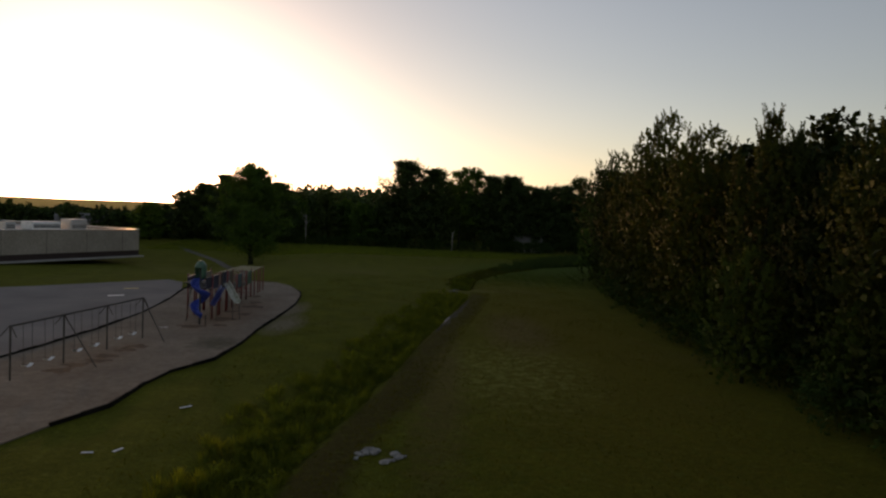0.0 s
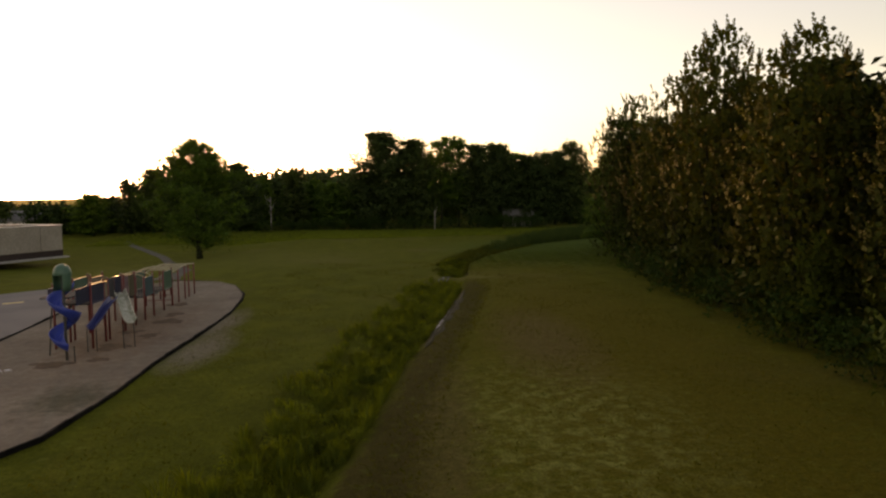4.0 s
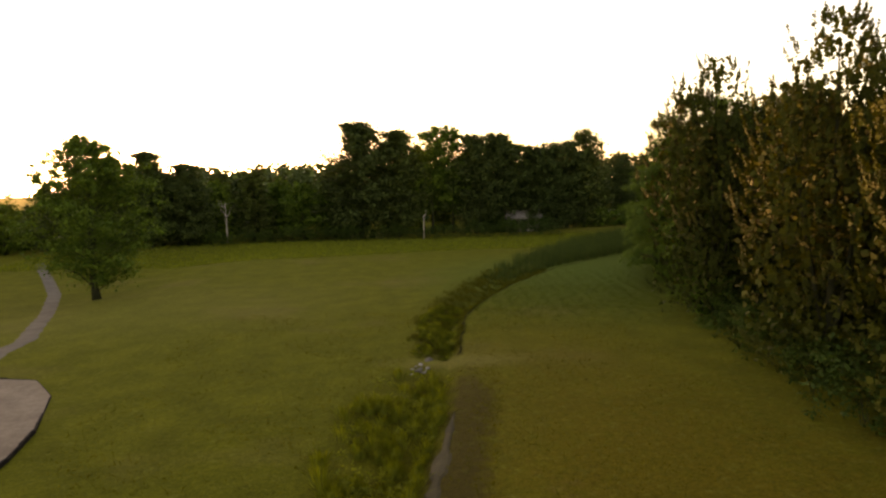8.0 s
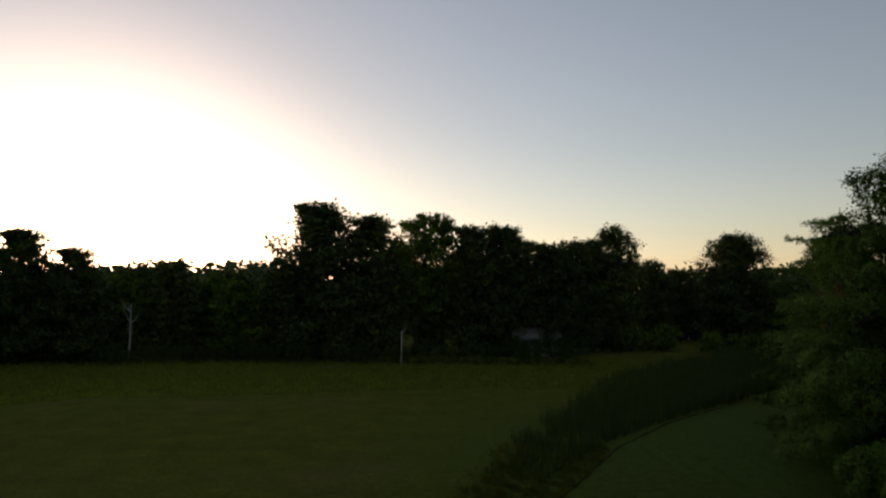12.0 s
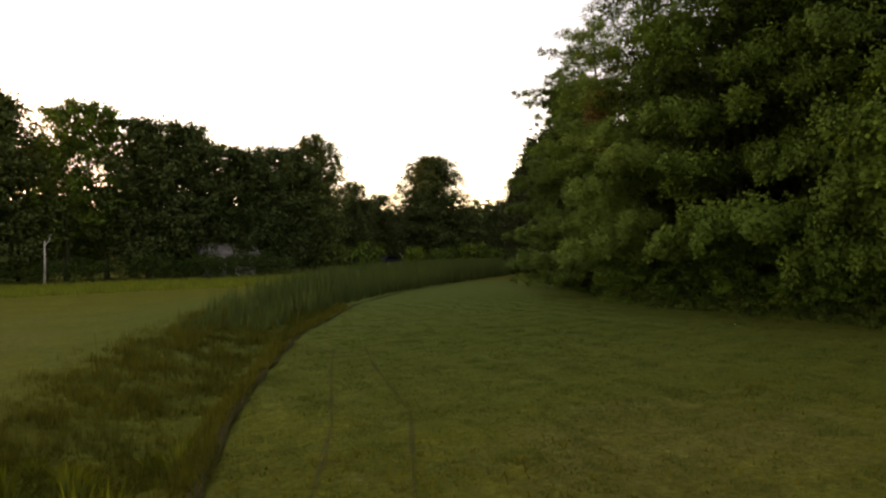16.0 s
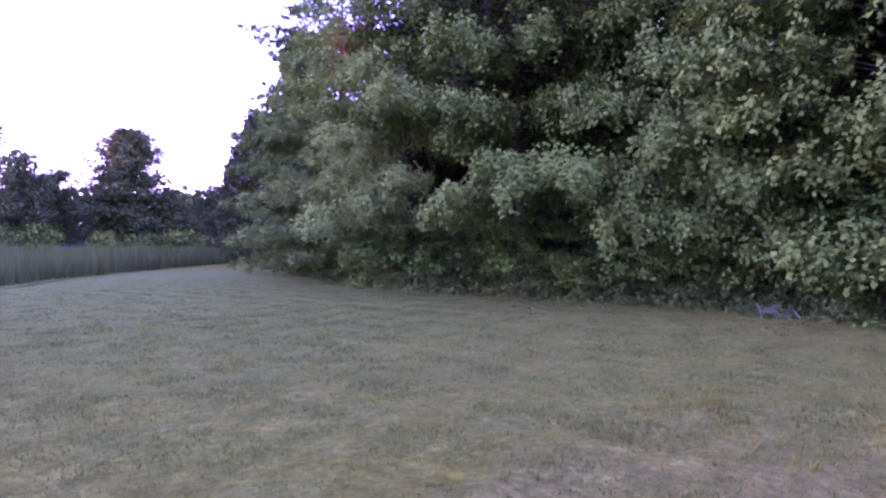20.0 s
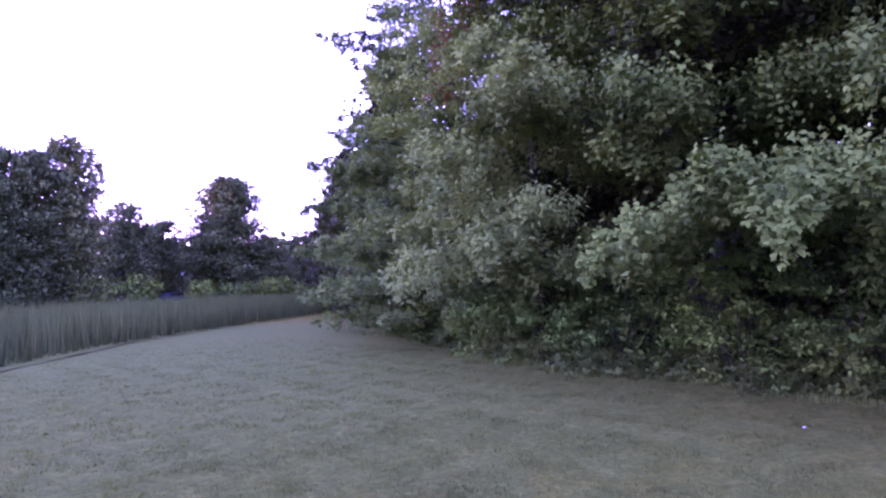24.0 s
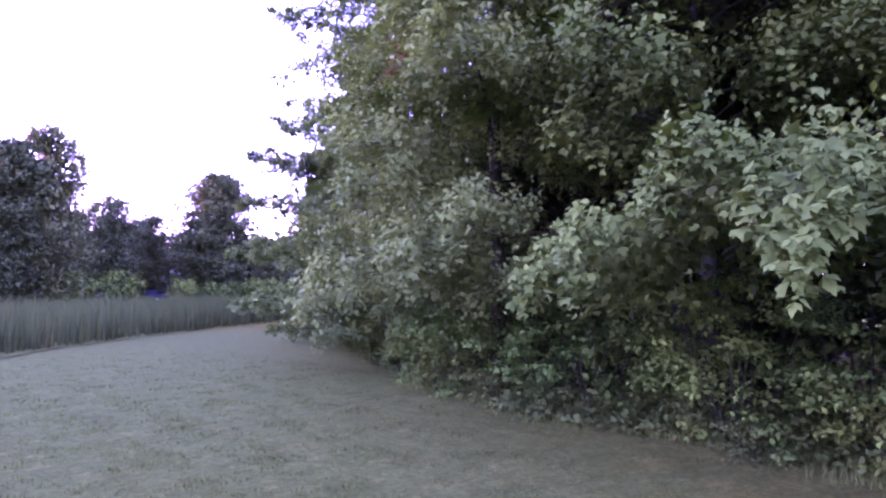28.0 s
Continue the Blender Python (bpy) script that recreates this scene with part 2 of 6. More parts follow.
M_SAND, nt, b = mat("play_sand", 0.95, 0.1)
trod = noise_tex(nt, 2.6, 7, 0.72)
sand = ramp(nt, noise_tex(nt, 0.35, 5), [(0.3, (0.16, 0.134, 0.105)), (0.7, (0.235, 0.2, 0.158))])
for sx, sy, rx, ry, tone, much in ((-9.4, 43, 2.6, 9.5, (0.165, 0.108, 0.072), 0.6), (-7.3, 33.2, 1.7, 2.1, (0.062, 0.066, 0.04), 0.75), (-11.0, 30, 1.2, 4.5, (0.14, 0.105, 0.075), 0.45)):
    f = blend(nt, 1.0, spot(nt, sx, sy, rx, ry, 0.7), (much, much, much), "MULTIPLY")
    sand = blend(nt, f, sand, tone)
sand = blend(nt, 1.0, sand, ramp(nt, trod, [(0.3, (0.72, 0.7, 0.68)), (0.65, (1.12, 1.12, 1.12))]), "MULTIPLY")
sand = blend(nt, 1.0, sand, ramp(nt, noise_tex(nt, 14.0, 4, 0.7), [(0.3, (0.8, 0.8, 0.8)), (0.7, (1.15, 1.15, 1.15))]), "MULTIPLY")
nt.links.new(sand, b.inputs["Base Color"])
bump(nt, b, trod, 0.8, 0.08)
M_MULCH = speckled("dug_damp_sand", (0.045, 0.028, 0.016), (0.12, 0.08, 0.05), 2.2, 9, 0.95, 0.9, 0.04)
M_ASPH = speckled("asphalt", (0.11, 0.11, 0.112), (0.165, 0.163, 0.16), 0.25, 40, 0.9, 0.4, 0.01)
M_CONC = speckled("concrete", (0.3, 0.29, 0.27), (0.42, 0.41, 0.38), 0.8, 20, 0.85, 0.4, 0.01)
M_PATH = speckled("worn_path", (0.06, 0.058, 0.046), (0.1, 0.096, 0.08), 0.8, 20, 0.9, 0.4, 0.01)
M_EDGE = speckled("black_edging", (0.008, 0.008, 0.007), (0.022, 0.02, 0.017), 1.5, 20, 0.95, 0.3, 0.01, 0.05)
M_WALL = speckled("painted_block_wall", (0.29, 0.255, 0.21), (0.37, 0.33, 0.275), 0.3, 6, 0.85, 0.2, 0.01)
M_BAND = plain("dark_base_band", (0.045, 0.032, 0.028), 0.8, 0.2)
M_ROOF = plain("roof_membrane", (0.35, 0.34, 0.33), 0.9, 0.2)
M_METAL = plain("galvanised_sheet", (0.55, 0.55, 0.54), 0.45, 0.5, 0.12, 2.0, 0.6)
M_WHITE = plain("white_sheet", (0.75, 0.75, 0.73), 0.6, 0.3)
M_RED = plain("red_enamel", (0.15, 0.02, 0.016), 0.45, 0.45, 0.2)
M_BLUE = plain("blue_plastic", (0.022, 0.05, 0.3), 0.35, 0.5, 0.12)
M_NAVYBLUE = plain("deep_blue_plastic", (0.02, 0.03, 0.14), 0.4, 0.45, 0.15)
M_NAVY = plain("navy_plastic", (0.018, 0.022, 0.06), 0.4, 0.45)
M_GREEN = plain("green_plastic", (0.055, 0.13, 0.085), 0.45, 0.45)
M_GREY = plain("grey_coated_steel", (0.07, 0.07, 0.07), 0.85, 0.1)
M_TAN = plain("tan_plastic", (0.2, 0.165, 0.11), 0.5, 0.4)
M_STEEL = plain("dull_steel_tube", (0.07, 0.062, 0.052), 0.65, 0.3, 0.25, 4.0, 0.2)
M_YELLOW = plain("worn_yellow_paint", (0.5, 0.42, 0.2), 0.85, 0.15, 0.35, 5.0)
M_PINK = plain("pale_pink_panel", (0.17, 0.11, 0.12), 0.6, 0.3)
M_OLIVE = plain("olive_plastic", (0.1, 0.085, 0.05), 0.6, 0.3)
M_TEAL = plain("teal_plastic", (0.04, 0.09, 0.1), 0.5, 0.35)
M_CREAM = plain("cream_coated_tube", (0.42, 0.37, 0.24), 0.55, 0.35)
M_SPECK = speckled("speckled_pale_slide", (0.22, 0.25, 0.16), (0.6, 0.58, 0.5), 5.0, 12, 0.5, 0.1, 0.005)
M_LITTER = plain("litter_paper", (0.7, 0.7, 0.7), 0.7, 0.3)
M_STONE = speckled("field_stone", (0.16, 0.155, 0.145), (0.36, 0.35, 0.33), 3.0, 18, 0.9, 0.7, 0.02, 0.1)
M_SOIL = speckled("dark_soil", (0.022, 0.023, 0.009), (0.044, 0.043, 0.016), 1.5, 18, 1.0, 0.7, 0.04, 0.0)
M_RUT = speckled("pressed_grass", (0.045, 0.051, 0.014), (0.072, 0.077, 0.021), 1.5, 18, 1.0, 0.7, 0.04, 0.0)
M_TWIG = speckled("grey_brushwood", (0.08, 0.092, 0.05), (0.165, 0.185, 0.115), 2.0, 20, 0.95, 0.4, 0.01, 0.02)
M_CARBLUE = plain("blue_car_paint", (0.02, 0.026, 0.065), 0.3, 0.5)
M_GLASS = plain("dark_glass", (0.02, 0.022, 0.025), 0.12, 0.6)
M_TYRE = plain("tyre_rubber", (0.02, 0.02, 0.02), 0.85, 0.2)
M_SHINGLE = speckled("grey_shingles", (0.13, 0.125, 0.12), (0.24, 0.235, 0.23), 1.0, 8, 0.9, 0.4, 0.01)
M_SIDING = plain("pale_siding", (0.45, 0.44, 0.42), 0.7, 0.3)

# ---------------------------------------------------------------- mesh tools


class Geo:
    """Vertices and faces of one part."""

    def __init__(self):
        self.v, self.f = [], []

    def add(self, verts, faces):
        n = len(self.v)
        self.v += [tuple(p) for p in verts]
        self.f += [tuple(i + n for i in q) for q in faces]
        return self

    def box(self, x0, y0, z0, x1, y1, z1, m=None, bev=0.01):
        """A box with chamfered edges."""
        bev = min(bev, (x1 - x0) * 0.3, (y1 - y0) * 0.3, (z1 - z0) * 0.3)
        bm = bmesh.new()
        bmesh.ops.create_cube(bm, size=1.0, matrix=Matrix.LocRotScale(((x0 + x1) / 2, (y0 + y1) / 2, (z0 + z1) / 2), None, (x1 - x0, y1 - y0, z1 - z0)))
        bmesh.ops.bevel(bm, geom=bm.edges[:], offset=bev, segments=1, affect="EDGES")
        if m is not None:
            bm.transform(m)
        bm.verts.index_update()
        self.add([v.co for v in bm.verts], [[v.index for v in f.verts] for f in bm.faces])
        bm.free()
        return self

    def tube(self, pts, radii, segs=8, cap=True):
        """A round bar along a bent line, its radius going from end to end."""
        pts = [Vector(p) for p in pts]
        if isinstance(radii, (int, float)):
            radii = [radii] * len(pts)
        rings, side = [], None
        for i, p in enumerate(pts):
            d = (pts[min(i + 1, len(pts) - 1)] - pts[max(i - 1, 0)]).normalized()
            if side is None:
                side = d.orthogonal().normalized()
            side = (side - d * side.dot(d)).normalized()
            up = d.cross(side)
            rings.append([p + (side * math.cos(t) + up * math.sin(t)) * radii[i] for t in np.linspace(0, 2 * math.pi, segs, endpoint=False)])
        faces = [(i * segs + j, i * segs + (j + 1) % segs, (i + 1) * segs + (j + 1) % segs, (i + 1) * segs + j) for i in range(len(pts) - 1) for j in range(segs)]
        if cap:
            faces += [tuple(range(segs))[::-1], tuple(range((len(pts) - 1) * segs, len(pts) * segs))]
        return self.add([v for r in rings for v in r], faces)

    def sheet(self, outline, z=0.0, thick=0.0):
        """A flat polygon, with sides where it has thickness."""
        n = len(outline)
        top = [(x, y, z + thick) for x, y in outline]
        if not thick:
            return self.add(top, [tuple(range(n))])
        low = [(x, y, z) for x, y in outline]
        return self.add(top + low, [tuple(range(n)), tuple(range(n, 2 * n))[::-1]] + [(i, i + n, (i + 1) % n + n, (i + 1) % n) for i in range(n)])

    def mesh(self, name, material, smooth=False):
        me = bpy.data.meshes.new(name)
        me.from_pydata(self.v, [], self.f)
        me.materials.append(material)
        if smooth:
            me.polygons.foreach_set("use_smooth", [True] * len(me.polygons))
        me.update()
        return me


def quads(name, verts, material, n=4):
    """A mesh of loose polygons of n corners from an array of points."""
    verts = np.asarray(verts, np.float32).reshape(-1, 3)
    count = len(verts) // n
    me = bpy.data.meshes.new(name)
    me.vertices.add(len(verts))
    me.vertices.foreach_set("co", verts.ravel())
    me.loops.add(len(verts))
    me.loops.foreach_set("vertex_index", np.arange(len(verts), dtype=np.int32))
    me.polygons.add(count)
    me.polygons.foreach_set("loop_start", np.arange(0, len(verts), n, dtype=np.int32))
    me.materials.append(material)
    me.update(calc_edges=True)
    return me


def leaves(name, Q, N, material, soft=0.93, n=4):
    """A mesh of leaf blades whose shading leans to their clump's roundness."""
    me = quads(name, Q, material, n)
    P = np.asarray(Q, float).reshape(-1, n, 3)
    own = np.cross(P[:, 1] - P[:, 0], P[:, 2] - P[:, 0])
    own /= np.linalg.norm(own, axis=1, keepdims=True) + 1e-9
    lie = N * soft + own * (1 - soft)
    lie /= np.linalg.norm(lie, axis=1, keepdims=True) + 1e-9
    me.polygons.foreach_set("use_smooth", [True] * len(me.polygons))
    me.normals_split_custom_set_from_vertices(np.repeat(lie, n, axis=0).tolist())
    return me


def part(name, geo, material, parent, label="", smooth=False):
    """One part of a thing."""
    me = geo.mesh(name, material, smooth) if isinstance(geo, Geo) else geo
    ob = new(name, me)
    ob.parent = parent
    if label:
        tagged(ob, label)
    return ob


def thing(name, label, category, group="", at=(0, 0, 0), rz=0.0):
    ob = new(name)
    ob.matrix_basis = pose(*at, 0, 0, rz)
    return tagged(ob, label, category, group)


def inside(poly, x, y):
    """Which points lie in a polygon."""
    poly = np.asarray(poly, float)
    hit = np.zeros(len(x), bool)
    for (x0, y0), (x1, y1) in zip(poly, np.roll(poly, -1, axis=0)):
        if y0 == y1:
            continue
        hit ^= ((y0 > y) != (y1 > y)) & (x < (x1 - x0) * (y - y0) / (y1 - y0) + x0)
    return hit


def along(line, step, offset=0.0):
    """Points at even steps along a bent line, shifted to its right."""
    line = [Vector((*p, 0)) for p in line]
    out, left = [], 0.0
    for p, q in zip(line, line[1:]):
        d = q - p
        u, right = d.normalized(), Vector((d.y, -d.x, 0)).normalized()
        s = left
        while s < d.length:
            w = p + u * s + right * offset
            out.append((w.x, w.y))
            s += step
        left = s - d.length
    return out


# ---------------------------------------------------------------- plan
MOW = [(0.0, -30), (-0.2, 5), (0.35, 17.8), (1.0, 22.1), (1.75, 25.8), (2.95, 35.2), (4.65, 45.9), (6.2, 55.8), (6.6, 61.6), (7.0, 66.5), (7.55, 72), (9.15, 77), (11.9, 83.5),
       (16.6, 91.5), (21.5, 97.5), (28.0, 103.5), (37.0, 110.5), (46.0, 119.0), (60, 132)]
DITCH = [(-4.7, -30), (-4.2, 5), (-2.8, 19.8), (-1.9, 26.0), (-1.2, 30.4), (-0.25, 37.2), (1.5, 48.5), (2.2, 54.5), (3.4, 59.5), (4.6, 64), (4.6, 70.4), (6.0, 77), (7.8, 84),
         (11.0, 92.0), (16.5, 103), (23.5, 117), (33, 128), (44, 138)]
WOOD = [(17.2, -30), (17.2, 20), (17.3, 29), (17.4, 34), (17.6, 43.5), (17.8, 51), (18.6, 58), (19.4, 65), (21.3, 71), (23.0, 76), (23.6, 80), (23.5, 83), (24.2, 85.5), (27.0, 90.5),
        (31.0, 97), (36.5, 105.5), (41.5, 115), (48, 125), (56, 136)]


def line_x(line, y):
    """The x of a line that runs ahead, at given y."""
    p = np.array(line, float)
    return np.interp(y, p[:, 1], p[:, 0])


def ground_z(x, y):
    """Height of the ground: a shallow ditch along the mown edge, a rise behind the far trees."""
    x, y = np.asarray(x, float), np.asarray(y, float)
    lo, hi = line_x(DITCH, y), line_x(MOW, y)
    u = np.clip((x - lo) / np.maximum(hi - lo, 0.5), 0, 1)
    depth = 0.42 * np.clip((95 - y) / 12, 0, 1) + 0.06
    cut = -depth * np.clip(np.where(u < 0.78, u / 0.78, (1 - u) / 0.22), 0, 1) ** 1.2
    cross = np.exp(-((y - 61.8) / 1.0) ** 2)
    cut = cut * (1 - 0.85 * cross)
    r = np.clip((y - 150) / 170, 0, 1)
    side = np.clip((x + 0.47 * (y - 15) + 10) / 60, 0, 1)
    dip = -0.9 * np.clip((-x - 14) / 10, 0, 1) * np.clip((y - 64) / 16, 0, 1) * np.clip((126 - y) / 16, 0, 1)
    return cut + dip + 7 * r * r * (3 - 2 * r) * side + 0.01 * np.sin(x * 0.7 + 1.3 * np.sin(y * 0.31)) * np.sin(y * 0.53)


gx = np.concatenate([-np.geomspace(4000, 62, 26), np.arange(-60, -12, 1.5), np.arange(-12, 30.01, 0.5), np.arange(32, 62, 2.0), np.geomspace(64, 4000, 26)])
gy = np.concatenate([-np.geomspace(3000, 26, 20), np.arange(-24, 110.01, 0.5), np.arange(112, 180, 2.0), np.geomspace(182, 4500, 28)])
GX, GY = np.meshgrid(gx, gy)
GZ = ground_z(GX.ravel(), GY.ravel())
nx, ny = len(gx), len(gy)
idx = np.arange(nx * ny).reshape(ny, nx)
cells = np.stack([idx[:-1, :-1], idx[:-1, 1:], idx[1:, 1:], idx[1:, :-1]], -1).reshape(-1, 4)
me = bpy.data.meshes.new("ground")
me.from_pydata(np.stack([GX.ravel(), GY.ravel(), GZ], -1).tolist(), [], cells.tolist())
me.materials.append(M_LAWN)
# bare trodden earth beside the ditch, soft-edged, ending at the crossing
away = GX.ravel() - line_x(MOW, GY.ravel())
worn = np.exp(-((away - 0.35) / np.where(away < 0.35, 0.5, 0.95)) ** 2) * np.clip((62.5 - GY.ravel()) / 6, 0, 1) * (0.75 + 0.25 * np.sin(GY.ravel() * 0.43) * np.sin(GY.ravel() * 0.17))
me.attributes.new("worn", "FLOAT", "POINT").data.foreach_set("value", worn)
me.polygons.foreach_set("use_smooth", [True] * len(me.polygons))
me.update()
tagged(new("ground", me), "mown school field of dull green grass with dry patches", "ground", kind="structure")

# ---------------------------------------------------------------- trees and shrubs


def leaf_quads(P, axis, size, rng, width=0.4, fold=0.18, up=0.75, face=None):
    """Leaf blades: each a folded diamond from its stalk at P along axis; most face upwards or out of their clump."""
    n = len(P)
    axis = axis / np.linalg.norm(axis, axis=1, keepdims=True)
    nor = rng.normal(0, 1, (n, 3)) * (1 - up) + np.array([0, 0, up])
    if face is not None:
        nor = nor * 0.38 + face * 0.85
    side = np.cross(axis, nor)
    side /= np.linalg.norm(side, axis=1, keepdims=True) + 1e-6
    nor = np.cross(side, axis)
    s = size[:, None]
    mid = P + axis * s * 0.45
    return np.stack([P, mid + side * s * width + nor * s * fold, P + axis * s, mid - side * s * width + nor * s * fold], 1)


FACE = [None]        # outward directions of the leaves strewn last


def spray(centres, radii, per, leaf, rng, droop=0.35, up=0.75, width=0.4, under=0.2, hollow=0.4):
    """Leaves over flattened clumps: thick on the upper shell, few below, pointing outwards and hanging a little."""
    C = np.repeat(np.asarray(centres, float), per, axis=0)
    R = np.repeat(np.asarray(radii, float), per, axis=0)
    d = rng.normal(0, 1, C.shape)
    d /= np.linalg.norm(d, axis=1, keepdims=True)
    low = (d[:, 2] < -0.1) & (rng.random(len(d)) > under)
    d[low, 2] *= -1
    off = d * (1 - (1 - hollow) * rng.random((len(C), 1)) ** (0.8 + 2.5 * hollow))
    P = C + off * R * (1 + 0.25 * rng.normal(0, 1, (len(C), 1)).clip(-0.8, 1.6))
    face = d / R
    face /= np.linalg.norm(face, axis=1, keepdims=True)
    axis = off * np.array([1, 1, 0.3]) + rng.normal(0, 0.5, C.shape) + np.array([0, 0, -droop])
    FACE[0] = face * np.array([1, 1, 1.35]) + np.array([0, 0, 0.12])
    return leaf_quads(P, axis, leaf * rng.uniform(0.6, 1.35, len(C)), rng, width, 0.14, up, face)


PROFILES = {
    "broad": lambda t: min(1.0, 0.62 + 1.1 * t) * max(0.0, 1 - max(0.0, (t - 0.35) / 0.68) ** 2.2) ** 0.7,
    "upright": lambda t: min(1.0, 0.8 + 0.6 * t) * max(0.0, 1 - max(0.0, t - 0.25) / 0.8) ** 0.75,
    "round": lambda t: math.sqrt(max(0.02, 1 - (1.9 * t - 0.85) ** 2)) if t < 0.97 else 0.15,
    "dome": lambda t: min(1.0, 0.78 + 0.75 * t) * math.sqrt(max(0.0, 1 - (max(0.0, t - 0.42) / 0.6) ** 2)),
}


def grow(seed, H, z0, R, profile, limbs, per_limb, per, leaf, flat=0.45, rise=0.35, shoots=0, droop=0.35, trunk_r=0.16, clump=0.3, up=0.75, under=0.2, hollow=0.4, width=0.4, core=0, core_leaf=0.6):
    """One kind of tree: the trunk, its limbs and its crown, as meshes."""
    rng = np.random.default_rng(seed)
    prof = PROFILES[profile]
    axis = lambda h: Vector((0.12 * math.sin(h * 0.6 + seed), 0.12 * math.cos(h * 0.5 + seed), h))
    trunk, wood = Geo(), Geo()
    hs = np.linspace(0, H * 0.96, 12)
    rad = [trunk_r * (1.35 if h == 0 else 1.0) * (1 - h / H) ** 0.8 + 0.012 for h in hs]
    trunk.tube([axis(h) for h in hs], rad, 9)
    cs, rs = [], []
    for i in range(limbs):
        t = ((i + 0.5) / limbs) ** 0.9
        t = min(0.97, max(0.0, t + rng.normal(0, 0.03)))
        h = z0 + (H - z0) * t
        r = R * prof(t) * rng.uniform(0.72, 1.12)
        az = i * 2.39996 + rng.normal(0, 0.35)
        root = axis(max(0.3, h - r * rise * 0.9))
        end = axis(h) + Vector((math.cos(az) * r, math.sin(az) * r, r * rise * 0.25 + rng.normal(0, 0.15)))
        bend = root.lerp(end, 0.5) + Vector((rng.normal(0, 0.06 * r), rng.normal(0, 0.06 * r), r * 0.1))
        wood.tube([root, bend, end], [max(0.01, trunk_r * 0.2 * (1 - t * 0.6)), max(0.008, trunk_r * 0.12 * (1 - t * 0.5)), 0.005], 5, False)
        for k in range(per_limb):
            u = 0.22 + 0.82 * (k + rng.uniform(0.2, 0.8)) / per_limb
            c = root.lerp(bend, u * 2) if u < 0.5 else bend.lerp(end, u * 2 - 1)
            size = clump * R * rng.uniform(0.7, 1.25) * (1.1 - 0.45 * t)
            j = rng.normal(0, size * 0.4, 3)
            cs.append((c.x + j[0], c.y + j[1], c.z + j[2] * 0.6))
            rs.append((size, size, size * flat))
    for i in range(shoots):
        t = rng.uniform(0.6, 1.0)
        h = z0 + (H - z0) * t
        r = R * prof(t) * rng.uniform(0.2, 0.95)
        az = rng.uniform(0, 6.28)
        c = axis(h)
        cs.append((c.x + math.cos(az) * r, c.y + math.sin(az) * r, h + 0.45))
        rs.append((0.065 * R, 0.065 * R, rng.uniform(0.45, 1.05)))
    Q = spray(cs, rs, per, leaf, rng, droop, up, width, under, hollow)
    if core:
        # large inner leaves close the crown's heart
        face = FACE[0]
        C = np.array(cs)[rng.random(len(cs)) < 0.6]
        C = C * np.array([0.62, 0.62, 0.94])
        W = spray(C, np.full((len(C), 3), 0.24 * R), core, core_leaf, rng, 0.1, 0.3, 0.5, 1.0, 0.0)
        Q, FACE[0] = np.concatenate([Q, W]), np.concatenate([face, FACE[0]])
    return trunk, wood, Q.reshape(-1, 3), FACE[0]


def tree_kind(name, label, category, bark, leafmat, group="", **how):
    trunk, wood, crown, face = grow(**how)
    ob = thing(name, label, category, group)
    part("trunk", trunk.add(wood.v, wood.f), bark, ob, smooth=True)
    part("crown", leaves("crown", crown, face, leafmat), leafmat, ob)
    return ob


def stand(kind, x, y, rz=0.0, s=1.0, sz=None, label=""):
    """A copy of a tree or shrub on the ground."""
    ob = copy_thing(kind, pose(x, y, float(ground_z(x, y)) - 0.03, 0, 0, rz) @ Matrix.Diagonal((s, s, sz or s, 1)))
    if label:
        ob["label"] = label
    return ob


def drop_kind(*kinds):
    """Takes the pattern trees away once they have been copied."""
    for k in kinds:
        for o in [*k.children_recursive, k]:
            bpy.data.objects.remove(o)


def build_tree(name, label, category, trunk, Q, N, bark, leafmat, group="", soft=0.8):
    """A tree of two parts from its woody bars and its leaves."""
    ob = thing(name, label, category, group)
    part("trunk", trunk, bark, ob, smooth=True)
    part("crown", leaves("crown", np.asarray(Q).reshape(-1, 3), N, leafmat, soft), leafmat, ob)
    return ob


